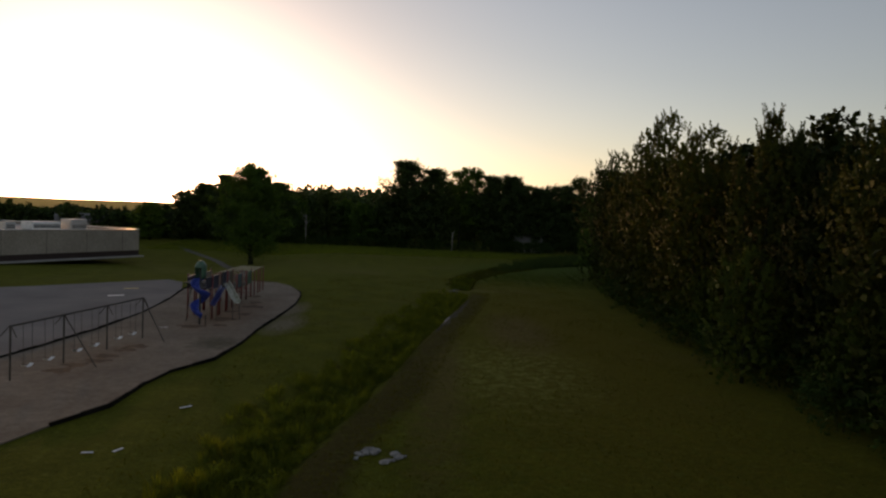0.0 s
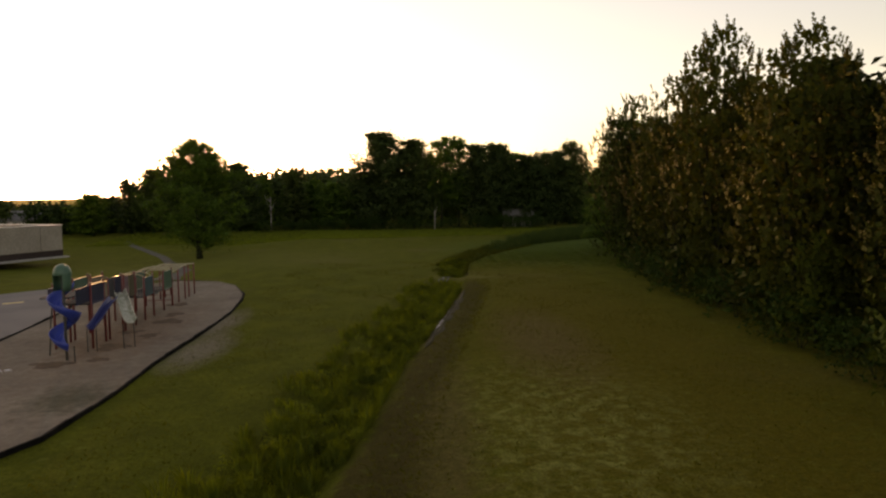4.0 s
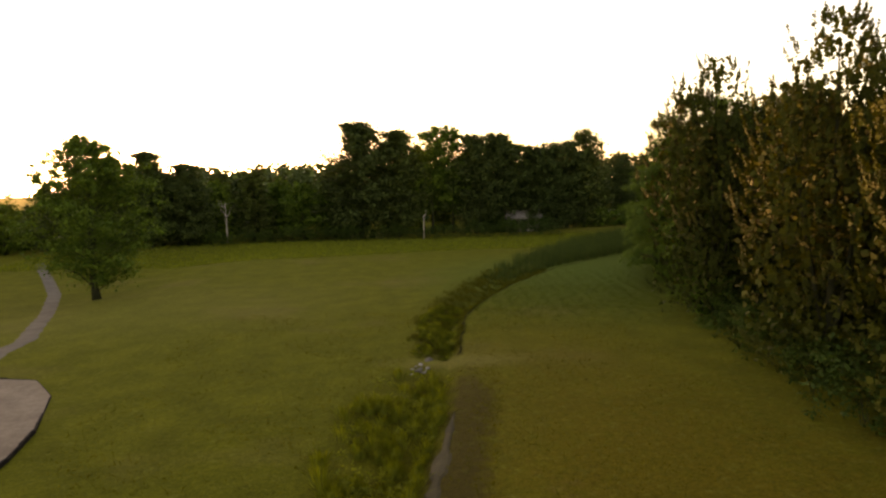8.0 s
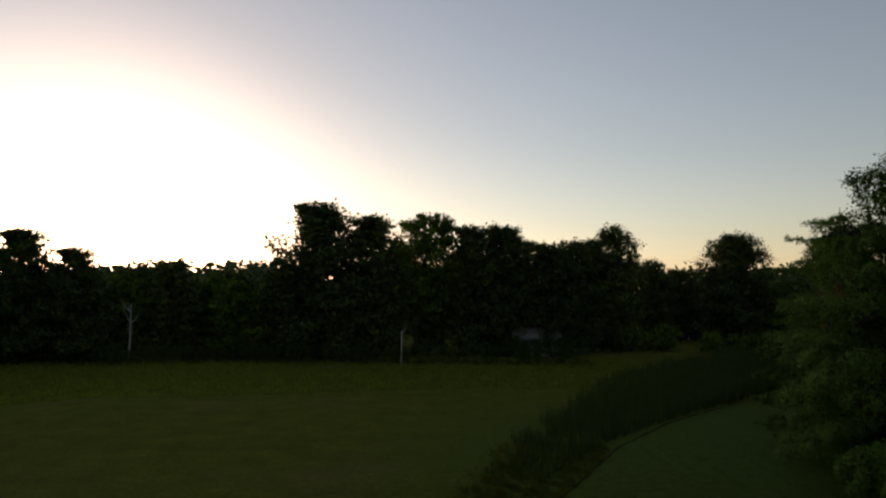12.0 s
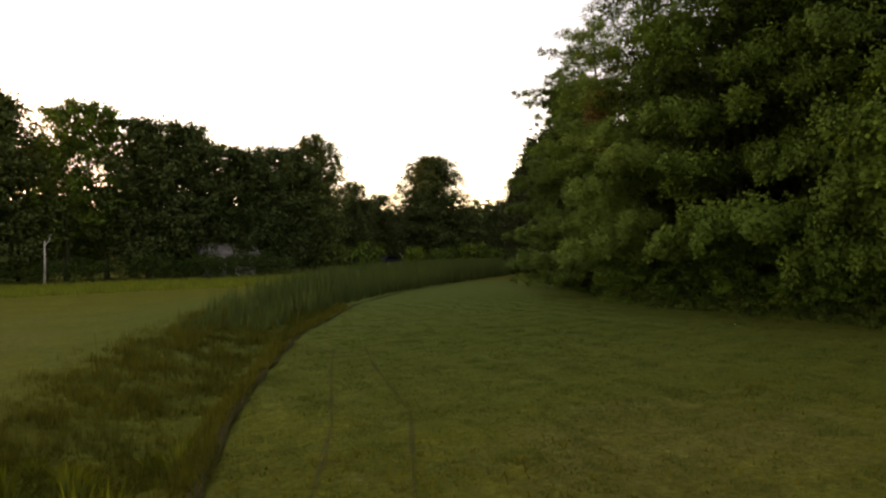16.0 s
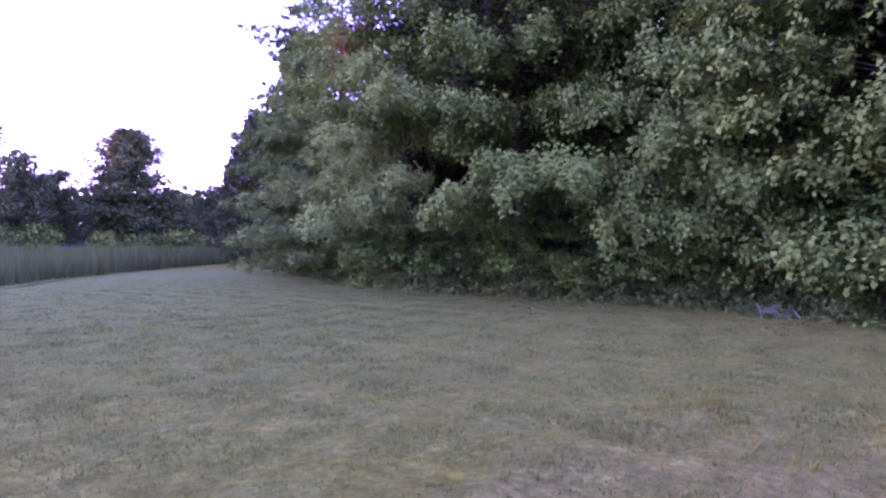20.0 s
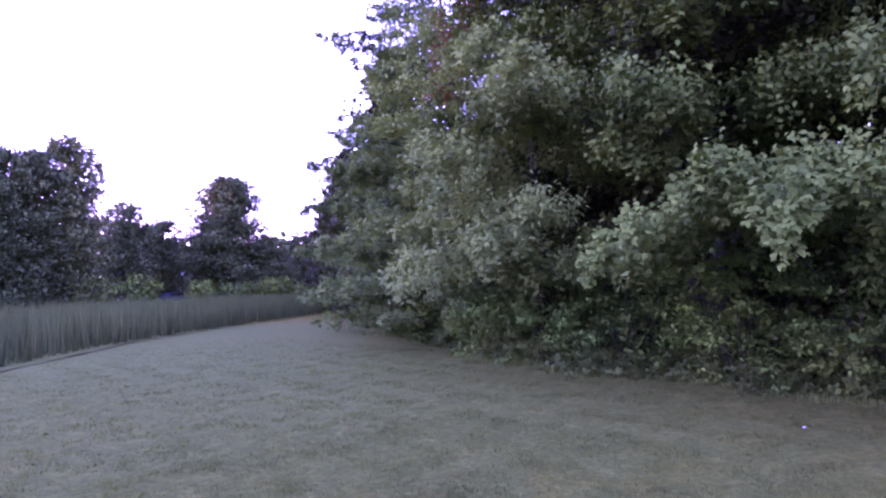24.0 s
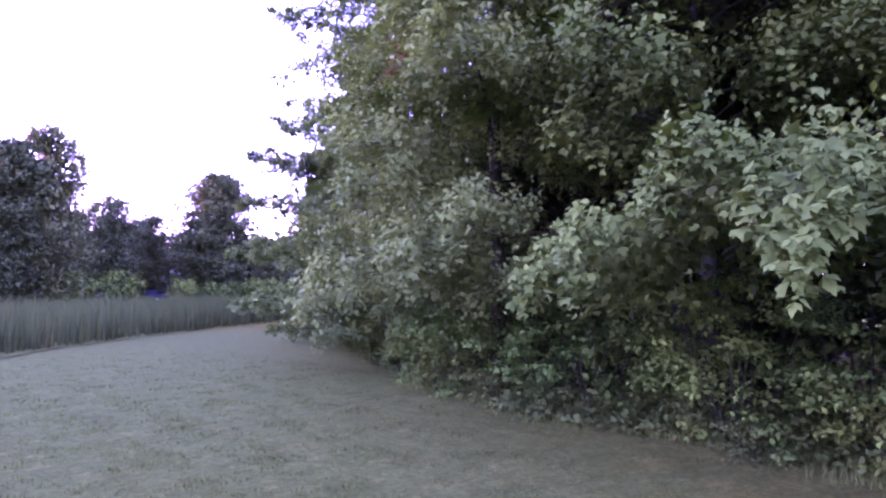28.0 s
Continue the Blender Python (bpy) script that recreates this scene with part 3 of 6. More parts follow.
def shoot_tree(name, label, leafmat, group, seed, H, z0, R, shoots, per, leaf, length=1.0, leaders=5, trunk_r=0.18, width=0.3, spire=0.0, profile="upright", core=900, core_leaf=0.4, droop=0.0):
    """A tree whose crown is made of several upright heads, clothed in leafy shoots that point up and out."""
    rng = np.random.default_rng(seed)
    prof = PROFILES[profile]
    heads = [(0.0, 0.0, H, R * 0.72)]
    for k in range(leaders):
        a = k * 6.283 / leaders + rng.normal(0, 0.3)
        o = R * rng.uniform(0.38, 0.55)
        heads.append((math.cos(a) * o, math.sin(a) * o, H * rng.uniform(0.72, 0.97), R * rng.uniform(0.48, 0.64)))
    g = Geo()
    for k, (ox, oy, h, r) in enumerate(heads):
        w = trunk_r if k == 0 else trunk_r * 0.5
        lo = 0.0 if k == 0 else H * 0.1
        g.tube([(ox * u ** 0.7 if k else 0, oy * u ** 0.7 if k else 0, lo + (h * 0.93 - lo) * u) for u in np.linspace(0, 1, 7)], [w * (1.3 - 1.25 * u) for u in np.linspace(0, 1, 7)], 7)
    share = np.array([h[2] * h[3] for h in heads])
    pick = rng.choice(len(heads), shoots, p=share / share.sum())
    hd = np.array(heads)[pick]
    t = rng.random(shoots) ** 0.64
    az = rng.uniform(0, 6.283, shoots)
    ph = rng.uniform(0, 6.283, (len(heads), 3))[pick]
    lump = 1 + 0.16 * (np.sin(2 * az + ph[:, 0] + 7 * t) + np.sin(3 * az + ph[:, 1] - 11 * t) + np.sin(5 * az + ph[:, 2] + 17 * t))
    r = hd[:, 3] * np.array([prof(v) for v in t]) * lump * rng.uniform(0.74, 1.02, shoots)
    out = np.stack([np.cos(az), np.sin(az), 0 * az], -1)
    base = np.stack([hd[:, 0] + out[:, 0] * r, hd[:, 1] + out[:, 1] * r, z0 + (hd[:, 2] - z0) * t - 0.35], -1)
    way = out * (0.62 - 0.42 * t)[:, None] + np.array([0, 0, 1.0]) * (0.35 - droop + 0.75 * t)[:, None] + rng.normal(0, 0.16, (shoots, 3))
    way /= np.linalg.norm(way, axis=1, keepdims=True)
    L = length * 0.65 * rng.uniform(0.6, 1.35, shoots) * (1 + spire * (t > 0.8))
    B, W, LL, O = (np.repeat(v, per, axis=0) for v in (base, way, L, out))
    n = len(B)
    s = rng.random(n) ** 0.85
    P = B + W * (LL * s)[:, None] + rng.normal(0, 0.05 * length, (n, 3)) * (1.1 - s)[:, None]
    axis = W * 0.7 + rng.normal(0, 0.55, (n, 3))
    size = leaf * rng.uniform(0.6, 1.3, n) * (1.15 - 0.5 * s)
    face = O * 0.75 + W * 0.35 + rng.normal(0, 0.14, (n, 3))
    face /= np.linalg.norm(face, axis=1, keepdims=True)
    Q = leaf_quads(P, axis, size, rng, width, 0.12, 0.4, face)
    if core:
        # larger inner leaves close the heart of each head
        hc = np.array(heads)[rng.choice(len(heads), core, p=share / share.sum())]
        tc, ac = rng.random(core), rng.uniform(0, 6.283, core)
        rc = hc[:, 3] * np.array([prof(v) for v in tc]) * np.sqrt(rng.random(core)) * 0.86
        P = np.stack([hc[:, 0] + np.cos(ac) * rc, hc[:, 1] + np.sin(ac) * rc, z0 + (hc[:, 2] * 0.985 - z0) * tc], -1)
        f2 = np.stack([np.cos(ac), np.sin(ac), 0 * ac], -1) + rng.normal(0, 0.4, (core, 3))
        f2 /= np.linalg.norm(f2, axis=1, keepdims=True)
        Q = np.concatenate([Q, leaf_quads(P, rng.normal(0, 1, (core, 3)), core_leaf * rng.uniform(0.7, 1.3, core), rng, 0.45, 0.1, 0.3, f2)])
        face = np.concatenate([face, f2])
    return build_tree(name, label, "tree", g, Q, face, M_BARK, leafmat, group, 0.9)


def bough(rng, wood, root, tip, width, dens, leaf, sag=0.12, thick=0.07, slim=0.36, lobed=False, twigs=11, hang=0.45, radius=0.022):
    """One level bough: a bent limb, side twigs and the leaves that hang along them. Returns leaf blades and the way they face."""
    root, tip = np.array(root, float), np.array(tip, float)
    d = tip - root
    L = np.linalg.norm(d)
    fwd = d / L
    lat = np.cross(fwd, (0, 0, 1.0))
    lat /= np.linalg.norm(lat) + 1e-6
    spine = lambda s: root + d * s + np.array([0, 0, 1.0]) * sag * L * (1.9 * s * (1 - s) - 0.25 * s ** 3)
    wood.tube([tuple(spine(s)) for s in (0.0, 0.25, 0.5, 0.75, 0.97)], [radius, radius * 0.8, radius * 0.6, radius * 0.4, 0.004], 5, False)
    P, A, F = [], [], []
    n = max(8, int(dens * L * width * 1.15 / twigs))
    for k in range(twigs):
        s = 0.24 + 0.76 * (k + rng.uniform(0.1, 0.9)) / twigs
        side = 1 if k % 2 else -1
        reach = width * math.sqrt(max(0.08, 1 - ((s - 0.58) / 0.5) ** 2)) * rng.uniform(0.6, 1.25)
        w = lat * side * 0.8 + fwd * rng.uniform(0.35, 0.9)
        if k >= twigs - 2:
            w = fwd + lat * side * rng.uniform(0.1, 0.5)
        w /= np.linalg.norm(w)
        p0 = spine(s) + np.array([0, 0, rng.normal(0, thick)])
        fall = rng.uniform(0.12, 0.4)
        end = p0 + w * reach - np.array([0, 0, fall * reach])
        wood.tube([tuple(p0), tuple(p0 + w * reach * 0.55 - np.array([0, 0, fall * reach * 0.25])), tuple(end)], [radius * 0.32, radius * 0.2, 0.003], 4, False)
        q = rng.random(n) ** 0.75
        pos = p0 + np.outer(q * reach, w) + rng.normal(0, 1, (n, 3)) * np.array([0.075, 0.075, thick]) * (0.5 + reach)
        pos[:, 2] -= fall * reach * q ** 2
        P.append(pos)
        ax = w * 0.45 + rng.normal(0, 0.5, (n, 3)) + np.array([0, 0, -hang])
        A.append(ax)
        f = np.array([0, 0, 0.8]) + w * 0.3 + fwd * 0.25 + rng.normal(0, 0.32, (n, 3))
        F.append(f / np.linalg.norm(f, axis=1, keepdims=True))
    P, A, F = np.concatenate(P), np.concatenate(A), np.concatenate(F)
    size = leaf * rng.uniform(0.65, 1.3, len(P))
    if not lobed:
        return leaf_quads(P, A, size, rng, slim, 0.12, 0.6, F), F
    # lobed leaves: a middle blade and two side lobes from the same stalk
    A /= np.linalg.norm(A, axis=1, keepdims=True)
    S = np.cross(A, F)
    S /= np.linalg.norm(S, axis=1, keepdims=True) + 1e-6
    lobes = [leaf_quads(P, A + S * c, size * k, rng, slim * 0.8, 0.08, 0.6, F) for c, k in ((0.0, 1.0), (0.95, 0.78), (-0.95, 0.78))]
    return np.concatenate(lobes), np.concatenate([F, F, F])


def bough_tree(name, label, leafmat, x, y, seed, H, tiers, reach, per_tier, width=0.85, dens=230, leaf=0.13, slim=0.36, sag=0.1, rise=0.12, trunk_r=0.13, lean=(0.0, 0.0), own=(), hang=0.45,
               toward=None, bark=None, thick=0.07, top=0.5):
    """A tree of level boughs in storeys with dark gaps between; own: boughs to given tips, each with its half width."""
    rng = np.random.default_rng(seed)
    z0 = float(ground_z(x, y)) - 0.03
    axis = lambda h: np.array([lean[0] * h / H + 0.1 * math.sin(h * 0.7 + seed), lean[1] * h / H + 0.1 * math.cos(h * 0.6 + seed), h])
    g, Qs, Ns = Geo(), [], []
    g.tube([tuple(axis(h)) for h in np.linspace(0, H * 0.97, 11)], [trunk_r * (1.3 if u == 0 else 1.0) * (1 - u) ** 0.8 + 0.012 for u in np.linspace(0, 1, 11)], 9)
    for i, h in enumerate(tiers):
        u = (h - tiers[0]) / max(1.0, H - tiers[0])
        r0 = reach * (1 - (1 - top) * u ** 1.5) if top else reach * (1 - u)
        n = max(3, round(per_tier * (1 - 0.45 * u)))
        for k in range(n):
            a = (i * 0.9 + k) * 6.283 / n + rng.normal(0, 0.25)
            if toward is not None and math.cos(a - toward) < -0.45 and k % 2:
                continue
            r = r0 * rng.uniform(0.66, 1.12)
            root = axis(max(0.4, h - 0.12 * r + rng.normal(0, 0.18)))
            tip = root + np.array([math.cos(a) * r, math.sin(a) * r, rise * r + rng.normal(0, 0.22)])
            big = 1.0 + 0.35 * max(0.0, h - 5.0) / 8.0
            q, f = bough(rng, g, root, tip, width * rng.uniform(0.75, 1.2), dens / big ** 2, leaf * big, sag, thick, slim, False, 11, hang, trunk_r * 0.17)
            Qs.append(q), Ns.append(f)
    for tx, ty, tz, w in own:
        tip = np.array([tx - x, ty - y, tz - z0])
        root = axis(max(0.8, tip[2] - 0.25))
        q, f = bough(rng, g, root + (tip - root) * 0.12, tip, w, dens * 1.35, leaf, sag, thick * 1.2, slim, True, 16, hang, trunk_r * 0.2)
        Qs.append(q), Ns.append(f)
    ob = build_tree(name, label, "tree", g, np.concatenate(Qs), np.concatenate(Ns), bark or M_BARK, leafmat, EDGE, 0.72)
    ob.matrix_basis = pose(x, y, z0)
    return ob


EDGE = "trees along the wood's edge"
FAR = "trees of the far tree line"
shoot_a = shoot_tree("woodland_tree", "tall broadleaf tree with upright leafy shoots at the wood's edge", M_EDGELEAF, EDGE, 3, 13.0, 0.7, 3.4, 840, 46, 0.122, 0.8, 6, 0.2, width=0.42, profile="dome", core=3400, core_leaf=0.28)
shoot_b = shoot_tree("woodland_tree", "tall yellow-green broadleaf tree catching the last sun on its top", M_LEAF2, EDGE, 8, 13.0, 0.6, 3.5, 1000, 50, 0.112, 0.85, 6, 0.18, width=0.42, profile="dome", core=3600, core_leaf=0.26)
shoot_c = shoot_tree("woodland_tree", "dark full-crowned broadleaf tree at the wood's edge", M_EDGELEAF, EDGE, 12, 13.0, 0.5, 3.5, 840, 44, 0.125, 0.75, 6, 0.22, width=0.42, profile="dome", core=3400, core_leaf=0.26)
shoot_d = shoot_tree("woodland_tree", "slim tree with a spire of long upright shoots", M_LEAF2, EDGE, 19, 13.0, 0.6, 2.5, 700, 46, 0.112, 1.05, 3, 0.16, width=0.42, spire=0.3, core=2200, core_leaf=0.26)
small = shoot_tree("small_tree", "small bright green leafy tree in front of the dark wood", M_SMALL, EDGE, 41, 6.2, 0.3, 1.9, 330, 17, 0.17, 0.8, 4, 0.07, core=350, core_leaf=0.28)

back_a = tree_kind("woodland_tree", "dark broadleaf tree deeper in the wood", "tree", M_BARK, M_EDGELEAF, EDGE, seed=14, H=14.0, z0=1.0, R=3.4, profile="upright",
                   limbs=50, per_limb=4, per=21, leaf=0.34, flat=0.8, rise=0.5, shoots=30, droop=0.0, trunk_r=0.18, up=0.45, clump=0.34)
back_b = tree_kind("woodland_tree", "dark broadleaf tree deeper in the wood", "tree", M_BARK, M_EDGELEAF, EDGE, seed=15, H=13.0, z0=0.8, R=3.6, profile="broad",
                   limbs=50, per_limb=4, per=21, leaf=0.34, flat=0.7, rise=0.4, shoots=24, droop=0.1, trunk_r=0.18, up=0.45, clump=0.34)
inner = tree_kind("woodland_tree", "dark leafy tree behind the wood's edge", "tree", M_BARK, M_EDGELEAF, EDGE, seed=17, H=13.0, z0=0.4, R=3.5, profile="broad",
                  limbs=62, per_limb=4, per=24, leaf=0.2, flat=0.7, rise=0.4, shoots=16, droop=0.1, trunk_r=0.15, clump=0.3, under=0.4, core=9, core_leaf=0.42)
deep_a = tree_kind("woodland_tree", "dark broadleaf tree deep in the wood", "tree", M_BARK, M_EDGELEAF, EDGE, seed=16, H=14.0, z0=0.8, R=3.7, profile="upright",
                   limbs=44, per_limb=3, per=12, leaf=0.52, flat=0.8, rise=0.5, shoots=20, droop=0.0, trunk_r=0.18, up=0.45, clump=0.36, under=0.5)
rng = np.random.default_rng(5)
# the wood's edge along the mown lawn, front row then the rows behind it
HEIGHT = ((-10, 11.0), (18, 11.6), (26, 12.2), (32, 13.0), (38, 12.6), (44, 13.6), (50, 14.0), (56, 13.0), (61, 12.6), (66, 13.0), (72, 13.0))
edge_height = lambda y: float(np.interp(y, [p[0] for p in HEIGHT], [p[1] for p in HEIGHT])) / 13.0
# rounded crowns at the front with lower, darker trees set back between them
for kind, y, back, H, s in ((shoot_b, 69.2, 0.75, 14.4, 1.02), (shoot_c, 63.2, 4.6, 11.8, 0.86), (shoot_b, 57.2, 1.8, 13.9, 1.02), (shoot_a, 53.0, 4.8, 12.2, 0.9), (shoot_b, 49.2, 2.1, 15.2, 1.02), (shoot_c, 44.8, 4.9, 12.2, 0.9),
                            (shoot_b, 40.4, 2.2, 13.0, 1.0), (shoot_a, 36.6, 4.8, 11.6, 0.9), (shoot_d, 33.2, 2.3, 12.6, 1.0), (shoot_c, 28.6, 4.4, 11.5, 0.95), (shoot_b, 23.6, 2.9, 11.8, 1.0), (back_b, 18.4, 3.2, 11.4, 1.0),
                            (back_a, 13.2, 3.0, 10.4, 1.0), (back_b, 8.0, 3.0, 11.0, 1.0), (back_a, 2.8, 3.1, 10.2, 1.0), (back_b, -2.4, 3.1, 11.0, 1.0)):
    stand(kind, float(line_x(WOOD, y)) + back + rng.normal(0, 0.15), y, rng.uniform(0, 360), s, H / 13.0)
for off, step, grow_by in ((7.0, 5.0, 1.06), (12.0, 7.0, 1.1), (17.0, 8.0, 1.12)):
    for i, (x, y) in enumerate(p for p in along(WOOD, step, off) if (-5 if off < 15 else 60) < p[1] < 118):
        stand((inner if 66 < y < 97 else (back_a, back_b)[i % 2]) if off < 8 and y > 50 else deep_a, x + rng.normal(0, 0.8), y + rng.normal(0, 0.8), rng.uniform(0, 360), rng.uniform(0.95, 1.1), ((0.78 if off < 8 else 0.88) * edge_height(y) if y < 68 else 0.78) * grow_by * rng.uniform(0.9, 1.02))
for x, y, rz, s in ((16.9, 30.0, 20, 1.0), (18.3, 24.0, 140, 0.85), (18.3, 38.3, 250, 0.75)):
    stand(small, x + 0.6, y, rz, s)
# the bulge of the wood where the lawn bends round it
MAPLE = "broad maple with level boughs of green lobed leaves over the lawn"
bough_tree("maple_tree", MAPLE, M_MAPLE, 24.7, 80.7, 21, 12.8, (4.6, 6.0, 7.2, 8.5, 9.7, 10.8, 11.7, 12.3), 4.6, 10, 0.85, 460, 0.092, 0.36, trunk_r=0.13, lean=(-0.5, -0.3), toward=math.pi * 1.1, thick=0.12, top=0.42,
           own=((19.6, 76.7, 2.4, 0.5), (19.4, 77.9, 2.45, 0.5), (20.0, 78.8, 2.65, 0.55), (20.2, 79.7, 2.2, 0.5), (20.7, 80.6, 2.0, 0.45), (21.0, 77.2, 2.5, 0.5), (21.4, 79.8, 5.4, 0.5), (21.6, 78.4, 5.7, 0.5), (21.9, 81.0, 3.6, 0.45), (22.0, 80.1, 4.1, 0.4)))
bough_tree("broadleaf_tree", "leaning grey trunk of a tree inside the dark wood", M_EDGELEAF, 25.5, 81.1, 36, 12.0, (5.4, 7.0, 8.6, 10.2, 11.4), 3.2, 7, 0.8, 200, 0.13, 0.36, trunk_r=0.12, lean=(-1.6, 0.9), toward=math.pi, bark=M_GREYBARK, thick=0.12)
bough_tree("locust_tree", "feathery light green tree with drooping layered sprays", M_NEEDLE, 24.6, 84.3, 33, 11.4, (2.1, 3.1, 4.2, 5.2, 6.3, 7.5, 8.8, 9.9, 10.7), 3.7, 9, 0.8, 640, 0.085, 0.28, sag=0.14, rise=0.05, trunk_r=0.12,
           toward=math.pi * 1.15, hang=0.32, thick=0.1, top=0.65, own=((20.7, 82.3, 2.2, 0.6), (21.0, 83.7, 3.75, 0.7), (20.5, 81.4, 4.55, 0.7), (21.2, 82.9, 5.4, 0.7)))
bough_tree("larch_tree", "airy conifer with level feathery branches and a thin top", M_NEEDLE, 26.6, 89.0, 34, 12.2, tuple(np.arange(0.9, 11.7, 0.6)), 3.5, 9, 0.5, 760, 0.09, 0.24, sag=0.02, rise=0.08, trunk_r=0.13, toward=math.pi, hang=0.1,
           thick=0.06, top=0.45, own=((24.0, 90.3, 8.2, 0.35), (24.4, 91.6, 8.9, 0.3), (24.1, 88.4, 7.0, 0.35), (23.6, 90.0, 5.6, 0.4), (23.2, 90.4, 1.4, 0.5), (23.1, 90.6, 2.6, 0.5), (23.3, 90.8, 3.8, 0.5), (23.5, 90.9, 4.8, 0.45)))
bough_tree("larch_tree", "slender conifer with level feathery branches behind the bend", M_NEEDLE, 29.2, 93.6, 35, 10.6, tuple(np.arange(0.9, 10.2, 0.65)), 2.9, 8, 0.5, 420, 0.13, 0.22, sag=0.04, rise=0.1, trunk_r=0.1, toward=math.pi, hang=0.15, top=0.4, thick=0.12)
bough_tree("broadleaf_tree", "mid-green broadleaf tree with drooping sprays reaching over the lawn", M_LEAF, 24.5, 76.3, 27, 11.8, (1.7, 2.9, 3.9, 5.0, 6.1, 7.3, 8.6, 9.9, 11.1), 3.5, 9, 0.75, 440, 0.095, 0.34, sag=0.16, rise=0.05,
           toward=math.pi, hang=0.7, thick=0.14, top=0.65, own=((21.2, 76.0, 3.1, 0.6), (21.4, 75.2, 3.5, 0.6), (21.3, 74.6, 2.4, 0.6)))
bough_tree("broadleaf_tree", "dark-leaved broadleaf tree with drooping sprays at the wood's edge", M_LEAF, 23.4, 72.6, 28, 13.2, (1.3, 2.3, 3.3, 4.4, 5.6, 6.9, 8.3, 9.7, 11.0, 12.2), 3.4, 10, 0.78, 420, 0.11, 0.36, sag=0.16, rise=0.1, toward=math.pi, hang=0.6, thick=0.14, top=0.65)
bough_tree("broadleaf_tree", "small leafy tree filling the wood's edge under the conifer", M_LEAF, 26.5, 87.2, 30, 6.4, (0.8, 1.6, 2.5, 3.5, 4.5, 5.6), 2.4, 9, 0.6, 420, 0.1, 0.34, sag=0.16, rise=0.1, toward=math.pi, hang=0.5, thick=0.14)
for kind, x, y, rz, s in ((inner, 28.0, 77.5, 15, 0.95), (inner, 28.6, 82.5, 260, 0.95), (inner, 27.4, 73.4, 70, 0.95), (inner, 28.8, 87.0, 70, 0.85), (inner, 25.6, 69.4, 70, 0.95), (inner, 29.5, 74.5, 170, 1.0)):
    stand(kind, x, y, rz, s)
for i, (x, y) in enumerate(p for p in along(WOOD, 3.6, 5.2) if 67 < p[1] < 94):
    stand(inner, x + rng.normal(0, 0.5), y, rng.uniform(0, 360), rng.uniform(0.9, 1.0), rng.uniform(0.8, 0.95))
for i, (x, y) in enumerate(p for p in along(WOOD, 4.0, 0.9) if p[1] > 94):
    stand((back_b, back_a)[i % 2], x, y, rng.uniform(0, 360), rng.uniform(0.66, 0.82))

bough_tree("dead_leaved_tree", "slender tree with a patch of rusty dead leaves high up", M_RUST, 26.6, 87.9, 52, 8.9, (7.9,), 1.2, 4, 0.5, 260, 0.12, 0.36, trunk_r=0.09, toward=math.pi, thick=0.2,
           own=((23.9, 86.0, 7.3, 0.6), (24.3, 86.7, 6.7, 0.5), (24.2, 85.6, 7.9, 0.55), (24.6, 86.9, 7.7, 0.5)))

# shrubs and climbers under the trees
def shrub_kind(name, label, material, seed, H, R, clumps, per, leaf, stems=7, up=0.55, flat=0.8):
    r = np.random.default_rng(seed)
    ob = thing(name, label, "shrub", "undergrowth along the wood's edge")
    g, cs, rs = Geo(), [], []
    for i in range(stems):
        az, lean = r.uniform(0, 6.28), r.uniform(0.1, 0.75) * R
        tip = Vector((math.cos(az) * lean, math.sin(az) * lean, H * r.uniform(0.6, 1.0)))
        foot = Vector((math.cos(az) * 0.12, math.sin(az) * 0.12, -0.03))
        g.tube([foot, foot.lerp(tip, 0.5) + Vector((r.normal(0, 0.1), r.normal(0, 0.1), 0.05)), tip], [0.014, 0.01, 0.004], 5, False)
    for i in range(clumps):
        z = H * r.uniform(0.05, 0.95)
        rad = R * math.sqrt(max(0.05, 1 - (z / H - 0.35) ** 2)) * r.uniform(0.35, 1.0)
        az = r.uniform(0, 6.28)
        c = r.uniform(0.2, 0.38)
        cs.append((math.cos(az) * rad, math.sin(az) * rad, max(0.08, z)))
        rs.append((c * R * 0.7, c * R * 0.7, c * R * flat * 0.6))
    Q = spray(cs, rs, per, leaf, r, 0.25, up, 0.3)
    Q[..., 2] = np.maximum(Q[..., 2], 0.02)
    part("woody_base", g, M_BARK, ob)
    part("foliage", leaves("foliage", Q, FACE[0], material), material, ob)
    return ob


bush_a = shrub_kind("shrub", "dark leafy undergrowth shrub with bare stems", M_VINE, 61, 2.3, 1.35, 66, 66, 0.09, 12)
bush_b = shrub_kind("shrub", "broad light green leafy shrub at the lawn's edge", M_MAPLE, 62, 1.5, 1.0, 34, 50, 0.095, 6)
bush_c = shrub_kind("shrub", "low leafy tangle of weeds at the lawn's edge", M_VERGE, 63, 0.75, 0.95, 40, 42, 0.075, 5)
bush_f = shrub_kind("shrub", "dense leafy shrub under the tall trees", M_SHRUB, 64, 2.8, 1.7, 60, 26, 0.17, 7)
for i, (x, y) in enumerate(p for p in along(WOOD, 1.15, 0.75) if 68 < p[1] < 95):
    stand(bush_a if i % 6 else bush_b, x + rng.normal(0, 0.25), y + rng.normal(0, 0.25), rng.uniform(0, 360), rng.uniform(0.8, 1.15))
for i, (x, y) in enumerate(p for p in along(WOOD, 1.05, 0.25) if 69 < p[1] < 94):
    stand((bush_c, bush_b)[i % 6 == 3], x + rng.normal(0, 0.15), y + rng.normal(0, 0.2), rng.uniform(0, 360), rng.uniform(0.55, 0.85))
